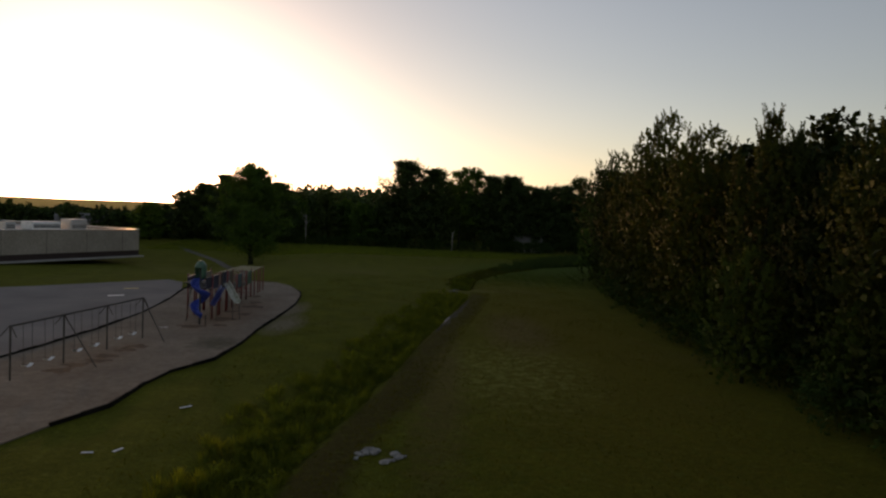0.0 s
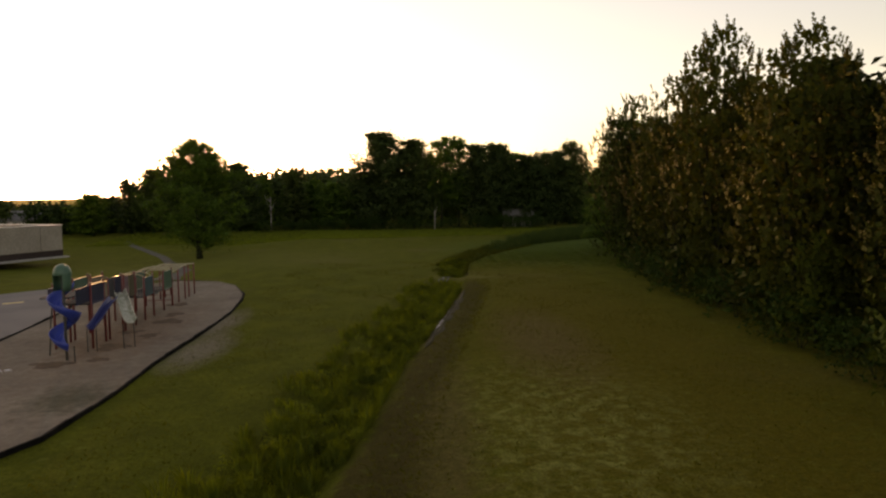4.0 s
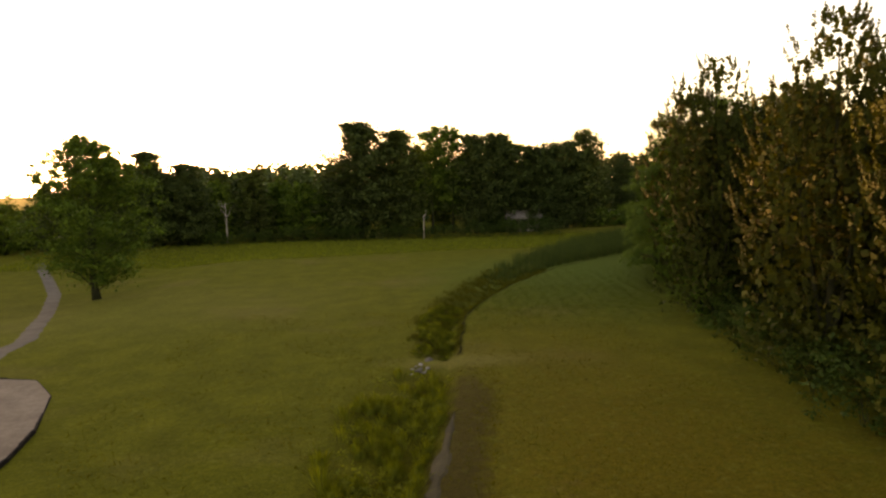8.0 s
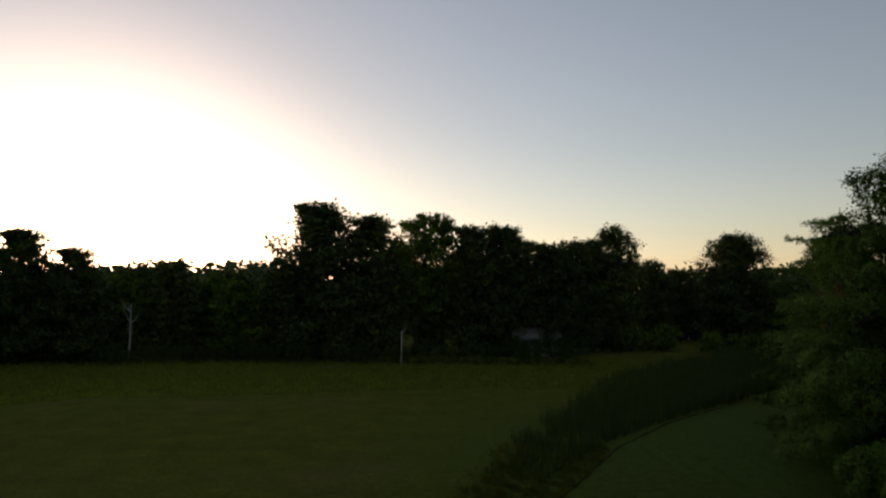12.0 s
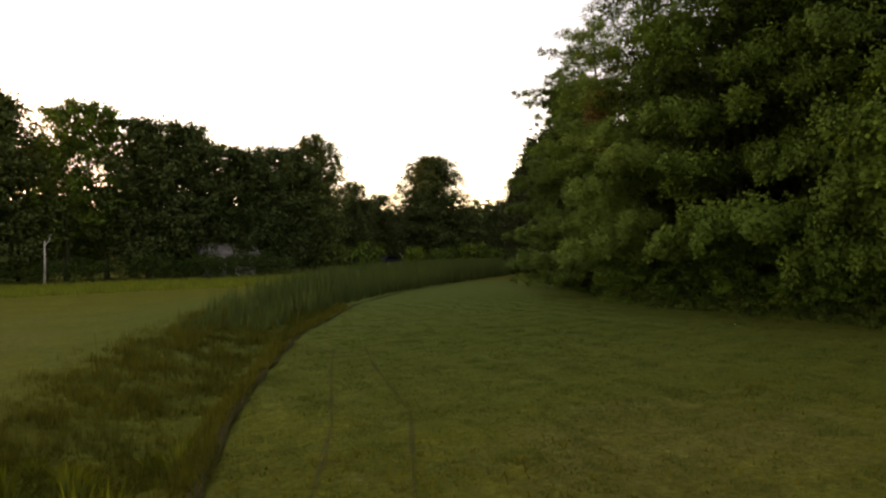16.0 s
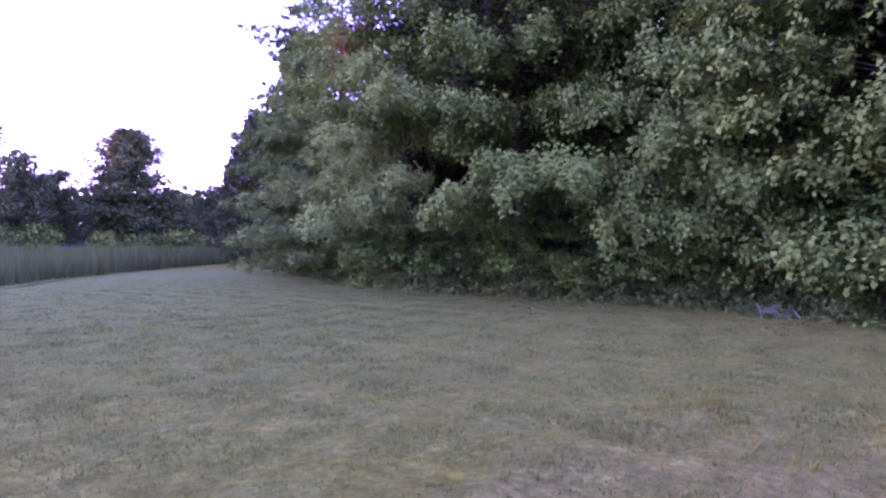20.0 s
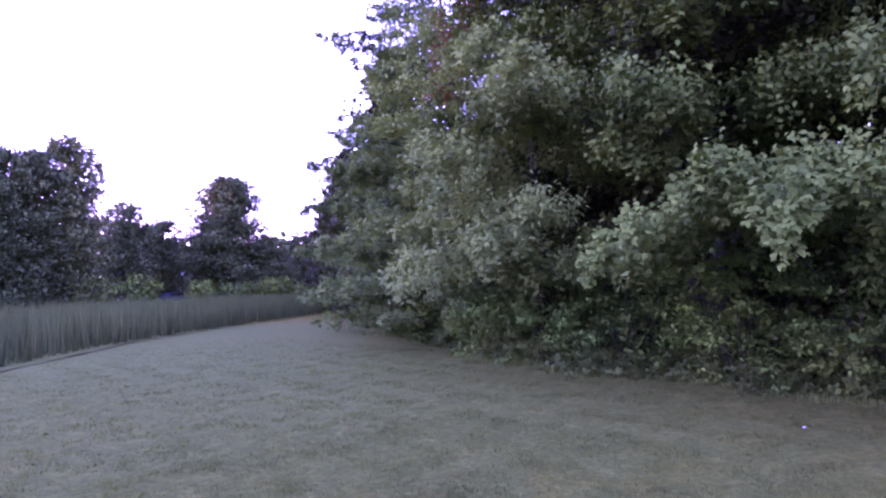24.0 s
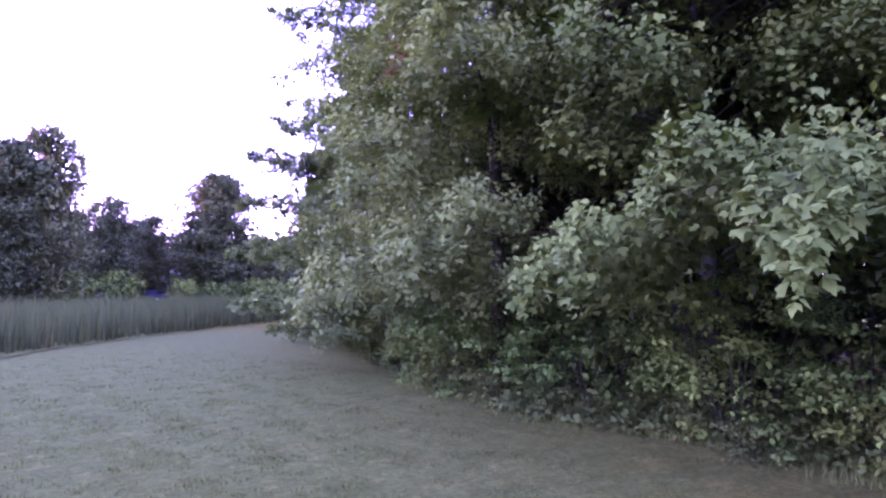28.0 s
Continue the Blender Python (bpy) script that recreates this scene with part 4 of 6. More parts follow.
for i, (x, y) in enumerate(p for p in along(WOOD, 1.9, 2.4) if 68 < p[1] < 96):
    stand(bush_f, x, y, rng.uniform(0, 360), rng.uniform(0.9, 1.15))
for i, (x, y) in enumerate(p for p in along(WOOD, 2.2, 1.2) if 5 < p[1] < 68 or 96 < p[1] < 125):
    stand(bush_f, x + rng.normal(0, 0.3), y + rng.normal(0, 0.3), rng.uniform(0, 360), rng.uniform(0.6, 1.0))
drop_kind(bush_a, bush_b, bush_c)

# ---------------------------------------------------------------- far tree line
far = dict(flat=0.8, rise=0.4, droop=0.05, up=0.4, clump=0.27, under=0.7, hollow=0.15, width=0.45, profile="dome")
far_a = tree_kind("far_tree", "tall dark full-crowned broadleaf tree in the far tree line", "tree", M_BARK, M_DARK, FAR, seed=71, H=15.5, z0=1.2, R=4.6, limbs=80, per_limb=4, per=60, leaf=0.26, shoots=20, trunk_r=0.22, core=11, core_leaf=0.48, **far)
far_b = tree_kind("far_tree", "tall mid-green tree with gaps of sky in its crown", "tree", M_BARK, M_LEAF, FAR, seed=72, H=14.5, z0=4.0, R=3.8, limbs=44, per_limb=4, per=60, leaf=0.24, shoots=14, trunk_r=0.2, core=3, core_leaf=0.4, **far)
far_c = tree_kind("far_tree", "lower leafy tree in the far tree line", "tree", M_BARK, M_LEAF, FAR, seed=73, H=10.0, z0=0.5, R=3.4, limbs=46, per_limb=4, per=34, leaf=0.29, shoots=14, trunk_r=0.16, core=5, core_leaf=0.4, **far)
far_d = tree_kind("far_tree", "dark columnar tree in the far tree line", "tree", M_BARK, M_DARK, FAR, seed=74, H=12.5, z0=0.5, R=2.9, limbs=46, per_limb=4, per=34, leaf=0.29, shoots=18, trunk_r=0.18, core=5, core_leaf=0.4, **far)
far_low = tree_kind("far_tree", "low bushy tree in the far tree line", "tree", M_BARK, M_DARK, FAR, seed=75, H=4.8, z0=0.3, R=2.6, limbs=20, per_limb=4, per=26, leaf=0.34, shoots=8, trunk_r=0.1, core=5, core_leaf=0.42, **far)
far_e = tree_kind("far_tree", "full leafy tree with a rounded crown behind the reeds", "tree", M_BARK, M_DARK, FAR, seed=76, H=10.0, z0=0.5, R=3.5, limbs=56, per_limb=4, per=62, leaf=0.19, shoots=20, trunk_r=0.16, core=9, core_leaf=0.3, **far)
far_lone = tree_kind("far_tree", "large rounded leafy tree standing above the bushes behind the reeds", "tree", M_BARK, M_DARK, FAR, seed=78, H=16.0, z0=0.8, R=5.4, limbs=110, per_limb=4, per=90, leaf=0.22, shoots=16, trunk_r=0.24, core=16, core_leaf=0.5, **far)
far_back = tree_kind("far_tree", "leafy tree behind the far tree line", "tree", M_BARK, M_DARK, FAR, seed=77, H=10.5, z0=0.6, R=3.5, limbs=28, per_limb=4, per=18, leaf=0.52, shoots=10, trunk_r=0.16, core=5, core_leaf=0.42, **far)
# the tall group in the middle
for kind, x, y, s, sz in ((far_a, -4.2, 133.5, 1.4, 0.79), (far_e, -7.5, 135.0, 1.0, 1.0), (far_a, 1.5, 135, 1.05, 0.98), (far_b, 6.5, 138, 1.05, 1.08), (far_b, 10.0, 139, 1.05, 1.09), (far_a, 13.5, 137.5, 1.0, 1.02), (far_a, 17.0, 139, 1.0, 1.04),
                          (far_b, 20.2, 142.5, 1.0, 1.02), (far_a, 23.0, 140, 0.95, 0.95), (far_e, 26.0, 141, 1.05, 1.36), (far_a, 29.0, 142.5, 0.95, 1.0), (far_e, 32.5, 144, 1.25, 1.32),
                          (far_b, 4.5, 146, 1.0, 0.95), (far_b, 12.5, 146, 0.9, 0.9), (far_c, 8.5, 144, 0.9, 0.75), (far_c, 15.5, 143, 0.9, 0.8), (far_c, 2.5, 143, 1.0, 0.75)):
    stand(kind, x, y, rng.uniform(0, 360), s, sz * s * (1.0 if x < 12 else 0.96))
# towards the right: the lone tree and lower ones
for kind, x, y, s, sz in ((far_lone, 55.0, 157, 1.14, 0.9), (far_e, 43.5, 160, 1.1, 1.12), (far_e, 39.5, 163, 1.0, 1.05), (far_e, 36.0, 155, 1.1, 1.1), (far_e, 60.5, 156, 1.0, 0.9),
                          (far_e, 65.0, 152, 1.0, 0.95), (far_e, 50.0, 165, 1.1, 1.0), (far_d, 47.0, 170, 1.0, 0.85), (far_e, 69, 146, 1.0, 0.95), (far_e, 73, 152, 1.1, 1.05),
                          (far_e, 58.5, 149, 0.8, 0.62), (far_e, 64.0, 143, 0.9, 0.8), (far_d, 78, 150, 1.0, 0.95), (far_e, 33.5, 150, 0.9, 0.85)):
    stand(kind, x, y, rng.uniform(0, 360), s, sz * s)
# towards the left: lower woodland
for i in range(30):
    x = -8 - i * 2.9 + rng.normal(0, 0.8)
    y = 134 + 0.02 * abs(x + 8) + rng.normal(0, 1.5) + (6 if i % 2 else 0)
    stand((far_c, far_d, far_c)[i % 3], x, y, rng.uniform(0, 360), rng.uniform(0.95, 1.15), rng.uniform(0.8, 0.92) * min(1.0, max(0.52, 1 + 0.48 * (x + 40) / 18)))
for i in range(26):
    x = -14 - i * 4.2 + rng.normal(0, 1.0)
    stand(far_back, x, 152 + rng.normal(0, 3), rng.uniform(0, 360), rng.uniform(1.0, 1.25), rng.uniform(0.85, 0.95) * min(1.0, max(0.5, 1 + 0.5 * (x + 40) / 18)))
for i in range(34):
    x = -52 - i * 1.9 + rng.normal(0, 0.5)
    stand(far_low, x, 128 + rng.normal(0, 2.5), rng.uniform(0, 360), rng.uniform(0.9, 1.1), rng.uniform(0.85, 1.1))
# a darker group beside and behind the field tree
for kind, x, y, s, sz in ((far_a, -43, 128, 0.9, 0.78), (far_a, -38, 126, 0.9, 0.9), (far_d, -47, 127, 1.0, 0.72), (far_c, -52, 124, 1.1, 0.62), (far_a, -33, 126.5, 0.95, 0.9), (far_a, -28.5, 128, 0.85, 0.88)):
    stand(kind, x, y, rng.uniform(0, 360), s, sz * s)
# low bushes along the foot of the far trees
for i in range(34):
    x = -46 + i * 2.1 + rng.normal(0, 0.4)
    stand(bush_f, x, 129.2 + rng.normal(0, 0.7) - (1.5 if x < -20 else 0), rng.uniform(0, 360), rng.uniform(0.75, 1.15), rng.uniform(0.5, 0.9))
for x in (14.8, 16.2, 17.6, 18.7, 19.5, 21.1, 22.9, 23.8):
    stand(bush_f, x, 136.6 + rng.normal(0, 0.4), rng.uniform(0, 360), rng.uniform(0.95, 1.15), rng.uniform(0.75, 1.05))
bush_g = shrub_kind("shrub", "rounded light green bush behind the reeds", M_MAPLE, 66, 2.2, 1.7, 50, 16, 0.26, 6)
for i in range(22):
    x = 33 + i * 1.9 + rng.normal(0, 0.4)
    if 40.4 < x < 43.0:
        continue
    stand(bush_g, x, 146 - 0.30 * (x - 33) + rng.normal(0, 1.0), rng.uniform(0, 360), rng.uniform(1.0, 1.5), rng.uniform(1.0, 1.55))
drop_kind(bush_g, bush_f)

# pale dead trunks and a thin birch stem before the dark trees
def bare_tree(x, y, H, r, seed, label, branches=6):
    q = np.random.default_rng(seed)
    ob = thing("bare_tree", label, "dead tree", at=(x, y, float(ground_z(x, y)) - 0.05))
    g = Geo().tube([(0, 0, 0), (0.05, 0, H * 0.5), (q.normal(0, 0.15), 0, H)], [r, r * 0.75, r * 0.3], 8)
    part("trunk", g, M_PALEBARK, ob, smooth=True)
    for i in range(branches):
        z, az, L = H * q.uniform(0.35, 0.9), q.uniform(0, 6.28), H * q.uniform(0.15, 0.3)
        part("branch", Geo().tube([(0.03, 0, z), (math.cos(az) * L * 0.5, math.sin(az) * L * 0.5, z + L * 0.4), (math.cos(az) * L * 0.8, math.sin(az) * L * 0.8, z + L)], [r * 0.4, r * 0.25, 0.01], 5, False), M_PALEBARK, ob)


bare_tree(5.1, 128.0, 3.6, 0.1, 1, "pale slender birch stem before the dark far trees", 1)
bare_tree(-24.0, 131.0, 6.0, 0.12, 2, "bleached dead tree with forked bare limbs", 9)
drop_kind(far_b)

# woodland on the rise behind, too far to count
q = np.random.default_rng(77)
n = 1000
x, y = q.uniform(-300, 240, n), 172 + 150 * q.random(n) ** 1.5
k = x > 4 - 0.42 * (y - 15)
x, y = x[k], y[k]
n = len(x)
h = q.uniform(8.0, 11.0, n)
z = ground_z(x, y)
cs, rs = [], []
for k in range(9):
    az, rr = q.uniform(0, 6.28, n), q.uniform(0, 3.2, n)
    cs.append(np.stack([x + np.cos(az) * rr, y + np.sin(az) * rr, z + h * q.uniform(0.15, 0.97, n)], -1))
    rs.append(np.repeat(q.uniform(1.4, 2.4, (n, 1)), 3, axis=1))
Q = spray(np.concatenate(cs), np.concatenate(rs), 8, 1.6, q, 0.1, 0.4, 0.45, 0.5, 0.1)
tagged(new("far_woods", quads("far_woods", Q, M_DARK)), "wooded rise of dark trees on the horizon", "woods", kind="stuff")

# ---------------------------------------------------------------- the single tree on the field
field = tree_kind("field_tree", "single broad tree with drooping outer sprays standing on the field", "tree", M_BARK, M_LEAF, seed=91, H=12.6, z0=1.9, R=5.2, profile="round",
                  limbs=84, per_limb=5, core=3, core_leaf=0.3, per=92, leaf=0.17, under=0.5, hollow=0.1, flat=0.75, rise=0.5, shoots=60, droop=0.4, trunk_r=0.28, clump=0.2, up=0.6)
field.matrix_basis = pose(-21.7, 87.0, float(ground_z(-21.7, 87.0)) - 0.03, 0, 0, 30)
drop_kind(inner, deep_a, back_a, back_b, shoot_a, shoot_b, shoot_c, shoot_d, small, far_a, far_c, far_d, far_e, far_low, far_lone, far_back)

# ---------------------------------------------------------------- grass, weeds and reeds


def blades(x, y, height, width, rng, per=3, lean=0.35, plain=False):
    """Tufts of narrow upright blades, each a bent sliver."""
    n = len(x) * per
    X = np.repeat(x, per) + rng.normal(0, 0.03, n)
    Y = np.repeat(y, per) + rng.normal(0, 0.03, n)
    hgt = np.repeat(height, per) * rng.uniform(0.6, 1.15, n)
    az, bend = rng.uniform(0, 6.28, n), rng.uniform(0.05, lean, n)
    Z = ground_z(X, Y) - 0.01
    dx, dy = np.cos(az), np.sin(az)
    w = width * rng.uniform(0.6, 1.3, n)
    base = np.stack([X, Y, Z], -1)
    side = np.stack([-dy, dx, 0 * dx], -1) * w[:, None]
    if plain:
        return np.stack([base - side, base + side, base + np.stack([dx * bend * hgt, dy * bend * hgt, hgt], -1)], 1)
    mid = base + np.stack([dx * bend * hgt * 0.3, dy * bend * hgt * 0.3, hgt * 0.55], -1)
    tip = base + np.stack([dx * bend * hgt, dy * bend * hgt, hgt], -1)
    return np.stack([base - side, base + side, mid + side * 0.8, tip, mid - side * 0.8], 1)[:, [0, 1, 2, 3, 4]]


def upward(n):
    """Which way fine blades face as a whole: up, each a little astray."""
    v = q.normal(0, 0.25, (n, 3)) + np.array([0, 0, 1.0])
    return v / np.linalg.norm(v, axis=1, keepdims=True)


q = np.random.default_rng(101)


def strewn(n, x0, x1, y0, y1, keep):
    x, y = q.uniform(x0, x1, n), q.uniform(y0, y1, n)
    k = keep(x, y)
    return x[k], y[k]


# short lawn by the bend, thicker and longer in patches
def patches(x, y, seed, short=0.35, far=1.6, n=14):
    w = np.random.default_rng(seed)
    s = 0 * x
    for _ in range(n):
        k, a, p = 6.283 / w.uniform(short, far), w.uniform(0, 6.283), w.uniform(0, 6.283)
        s = s + np.sin(k * (x * math.cos(a) + y * math.sin(a)) + p)
    return s / math.sqrt(n / 2)


x, y = strewn(230000, 6, 25, 66, 96, lambda x, y: (x > line_x(MOW, y) + 0.1) & (x < line_x(WOOD, y) + 0.3) & (q.random(len(x)) < np.clip((y - 66) / 6, 0, 1) * np.clip((96 - y) / 14, 0, 1)))
lush = patches(x, y, 7)
k = q.random(len(x)) < np.clip(0.75 + 0.2 * lush, 0.3, 1)
x, y, lush = x[k], y[k], lush[k]
tagged(new("lawn_grass", quads("lawn_grass", blades(x, y, np.clip(0.034 + 0.008 * lush, 0.018, 0.06), 0.0055, q, 3, 1.1, True), M_BLADE, 3)), "short mown lawn grass, dull green with dry blades", "grass", kind="stuff")
x, y = strewn(46000, 9.5, 19.5, 72.5, 82, lambda x, y: (x > line_x(MOW, y) + 0.3) & (x < line_x(WOOD, y) - 0.2))
k = q.random(len(x)) < np.clip(0.55 + 0.35 * patches(x, y, 9, 0.2, 1.1), 0.1, 1)
x, y = x[k], y[k]
tagged(new("lawn_grass", quads("lawn_grass", blades(x, y, q.uniform(0.022, 0.05, len(x)), 0.004, q, 3, 1.3, True), M_BLADE, 3)), "fine short blades of the mown lawn by the wood", "grass", kind="stuff")
# sparse taller tufts over the rest of the field
x, y = strewn(60000, -24, 16, 14, 74, lambda x, y: ((x > line_x(MOW, y) + 0.2) & (x < line_x(WOOD, y) + 0.5)) | ((x < line_x(DITCH, y)) & (x > -3.5 - 0.06 * y)))
k = q.random(len(x)) < np.clip(0.5 + 0.5 * np.sin(x * 0.9 + np.sin(y * 0.6) * 2), 0.1, 1)
x, y = x[k], y[k]
tagged(new("field_grass", quads("field_grass", blades(x, y, q.uniform(0.05, 0.09, len(x)), 0.012, q, 3, 1.2, True), M_FIELD, 3)), "patchy tufts of short field grass", "grass", kind="stuff")
# rank growth along the ditch, thin and ragged towards its field side
def ragged(x, y):
    lo, hi = line_x(DITCH, y), line_x(MOW, y)
    u = (x - lo) / np.maximum(hi - lo, 0.5)
    w = np.clip(2.6 * (u - 0.06) + 0.35 * patches(x, y, 21, 0.5, 3.0, 40), 0, 1)
    return w * np.clip((abs(y - 61.8) - 0.6) / 2.5, 0.15, 1)


def tussocks(x, y, radius, height, per, width, rng):
    """Domed clumps of arching grass: blades stand in the middle and lean out at the rim."""
    n = len(x) * per
    rep = lambda v: np.repeat(v, per)
    a, r = rng.uniform(0, 6.283, n), np.sqrt(rng.random(n))
    dx, dy = np.cos(a), np.sin(a)
    X, Y = rep(x) + dx * r * rep(radius) * 0.6, rep(y) + dy * r * rep(radius) * 0.6
    base = np.stack([X, Y, ground_z(X, Y) - 0.01], -1)
    tall = rep(height) * (1.05 - 0.45 * r ** 2) * rng.uniform(0.65, 1.1, n)
    out = rep(radius) * r * rng.uniform(0.3, 1.2, n) + rng.normal(0, 0.03, n)
    side = np.stack([-dy, dx, 0 * dx], -1) * (width * rng.uniform(0.6, 1.4, n))[:, None]
    tip = base + np.stack([dx * out, dy * out, tall], -1)
    mid = base + np.stack([dx * out * 0.3, dy * out * 0.3, tall * 0.6], -1)
    FACE[0] = np.stack([dx * r * 0.6, dy * r * 0.6, 0 * r + 1], -1)
    return np.stack([base, mid + side, tip, mid - side], 1)


x, y = strewn(4600, -6, 9, -2, 60.6, lambda x, y: (x > line_x(DITCH, y) - 0.3) & (x < line_x(MOW, y) - 0.4) & (q.random(len(x)) < 0.22 + 0.9 * ragged(x, y)))
swell = np.clip(0.5 + 0.4 * patches(x, y, 12, 1.0, 4.0), 0, 1)
big = q.random(len(x)) ** 1.6
Q = tussocks(x, y, 0.2 + 0.3 * big, 0.22 + 0.34 * big + 0.22 * swell, 64, 0.013, q)
tagged(new("ditch_grass", leaves("ditch_grass", Q, FACE[0], M_WEED, 0.85)), "rank green grass growing in clumps along a shallow ditch", "grass", kind="stuff")
x, y = strewn(1300, 3, 10, 62.8, 77, lambda x, y: (x > line_x(DITCH, y) + 0.1) & (x < line_x(MOW, y) - 0.45) & (q.random(len(x)) < np.clip((78 - y) / 9, 0, 1) * np.clip((y - 62.4) / 2.5 + 0.3 * np.sin(x * 3.1), 0.1, 1) * np.clip(1.2 * (x - line_x(DITCH, y)), 0.1, 1)))
big = q.random(len(x)) ** 1.6
Q = tussocks(x, y, 0.18 + 0.26 * big, 0.16 + 0.3 * big, 64, 0.011, q)
tagged(new("ditch_grass", leaves("ditch_grass", Q, FACE[0], M_WEED, 0.85)), "clumps of rank grass past the ditch crossing", "grass", kind="stuff")
x, y = strewn(17000, -6, 9, 2, 70.2, lambda x, y: (x > line_x(DITCH, y)) & (x < line_x(MOW, y) - 0.4) & (abs(y - 61.8) > 1.2) & (q.random(len(x)) < ragged(x, y) ** 1.5))
k = np.sin(x * 1.7 + y * 0.8) + np.sin(y * 1.1 - x * 0.6) > -0.4
x, y = x[k], y[k]
cs = np.stack([x, y, ground_z(x, y) + (0.1 + 0.34 * q.random(len(x)) * np.clip(0.5 + 0.5 * patches(x, y, 31, 0.6, 2.2, 30), 0.1, 1)) * np.clip((72 - y) / 8, 0.4, 1)], -1)
Q = spray(cs, np.repeat(np.array([[0.2, 0.2, 0.13]]), len(x), axis=0), 15, 0.085, q, 0.0, 0.65, 0.3)
tagged(new("ditch_weeds", leaves("ditch_weeds", Q, FACE[0], M_WEED)), "broad-leaved weeds filling the shallow ditch", "weeds", kind="stuff")
x, y = strewn(100000, 2, 16, 64, 93, lambda x, y: (x > line_x(DITCH, y) - 0.6) & (x < line_x(MOW, y) - 0.03 - 0.06 * np.sin(y * 2.1)) & (q.random(len(x)) < np.clip(0.75 + 0.3 * patches(x, y, 22, 0.4, 2.6, 40), 0.25, 1) * np.clip(0.3 + 0.9 * (x - line_x(DITCH, y)) + 0.3 * patches(x, y, 23, 0.7, 3.0, 30), 0.06, 1)))
hgt = np.clip(0.17 + 0.09 * patches(x, y, 11, 0.35, 2.2, 30), 0.04, 0.5) * q.uniform(0.6, 1.25, len(x))
tagged(new("meadow_grass", leaves("meadow_grass", blades(x, y, hgt, 0.006, q, 4, 0.7, True), upward(len(x) * 4), M_MEADOW, 0.6, 3)), "fine unmown grass beside the lawn", "grass", kind="stuff")
# weeds and uncut grass along the foot of the hedge
x, y = strewn(52000, 18, 32, 66, 97, lambda x, y: (x > line_x(WOOD, y) - 0.35 - 0.2 * np.sin(y * 1.7)) & (x < line_x(WOOD, y) + 0.9))
d = np.clip((x - line_x(WOOD, y) + 0.5) / 1.2, 0.1, 1)
tagged(new("verge_grass", quads("verge_grass", blades(x, y, 0.08 + 0.34 * d * q.uniform(0.5, 1.1, len(x)), 0.007, q, 3, 0.7, True), M_VERGE, 3)), "uncut grass along the foot of the hedge", "grass", kind="stuff")
k = q.random(len(x)) < 0.12
x, y, d = x[k], y[k], d[k]
cs = np.stack([x, y, 0.05 + d * q.uniform(0.05, 0.5, len(x))], -1)
Q = spray(cs, np.repeat(np.array([[0.17, 0.17, 0.13]]), len(x), axis=0), 16, 0.085, q, 0.1, 0.6)
Q[..., 2] = np.maximum(Q[..., 2], 0.015)
tagged(new("verge_weeds", leaves("verge_weeds", Q, FACE[0], M_VERGE)), "leafy weeds along the foot of the hedge", "weeds", kind="stuff")
# longer grass at the far end of the field
x, y = strewn(26000, -46, 30, 106, 130, lambda x, y: (x < line_x(DITCH, y)) & (y > 109 + 2 * np.sin(x * 0.13)))
tagged(new("rough_grass", quads("rough_grass", blades(x, y, q.uniform(0.2, 0.42, len(x)), 0.03, q, 3, 0.6, True), M_WEED, 3)), "longer rough grass before the far trees", "grass", kind="stuff")
# reed bed where the ditch widens
reed_in = lambda x, y: (x > line_x(DITCH, y) + 0.9 + 0.5 * patches(x, y, 24, 1.0, 5.0, 20)) & (x < line_x(MOW, y) - 0.5 - 1.4 * np.clip((99 - y) / 12, 0, 1)) & (y > 85.5 + 1.2 * np.sin(x * 1.3))
x, y = strewn(60000, 8, 62, 86, 142, reed_in)
near = (line_x(MOW, y) - x < 9) | (q.random(len(x)) < 0.55)
x, y = x[near], y[near]
hgt = (1.22 + 0.1 * np.sin(x * 0.8) * np.sin(y * 0.7) + q.normal(0, 0.08, len(x))) * np.clip((y - 82) / 16, 0.3, 1)
tagged(new("reed_bed", leaves("reed_bed", blades(x, y, hgt, 0.018, q, 4, 0.28, True), upward(len(x) * 4), M_REED, 0.35, 3)), "dense green reed bed about chest high", "reeds", kind="stuff")
x, y = strewn(2400, 8, 62, 86, 136, lambda x, y: reed_in(x, y) & (line_x(MOW, y) - x < 2.8))
tagged(new("reed_stems", quads("reed_stems", blades(x, y, q.uniform(0.5, 0.95, len(x)), 0.014, q, 1, 0.1), M_STEM, 5)), "pale dry lower stems along the reed bed's edge", "reeds", kind="stuff")
# dark cut bank where the mower stops
g = Geo()
edge = along([p for p in MOW if 61 <= p[1] <= 119], 0.5, 0.0)
rim = lambda k: (0.035 + 0.04 * math.sin(k * 1.7) + 0.025 * math.sin(k * 0.63), -0.13 - 0.06 * math.sin(k * 0.9) - 0.04 * math.sin(k * 2.3))
for i, (x, y) in enumerate(edge[:-1]):
    (x1, y1) = edge[i + 1]
    if abs(y - 61.8) < 1.0:
        continue
    row = []
    for px, py, k in ((x, y, i), (x1, y1, i + 1)):
        hi, lo = rim(k)
        row += [(px + c, py, float(ground_z(px + c, py)) + 0.012) for c in (lo, lo * 0.45, 0.0, hi)]
    g.add(row, [(j, j + 1, j + 5, j + 4) for j in range(3)])
tagged(new("ditch_bank", g.mesh("ditch_bank", M_SOIL)), "dark bare soil edge between lawn and ditch", "soil", kind="structure")
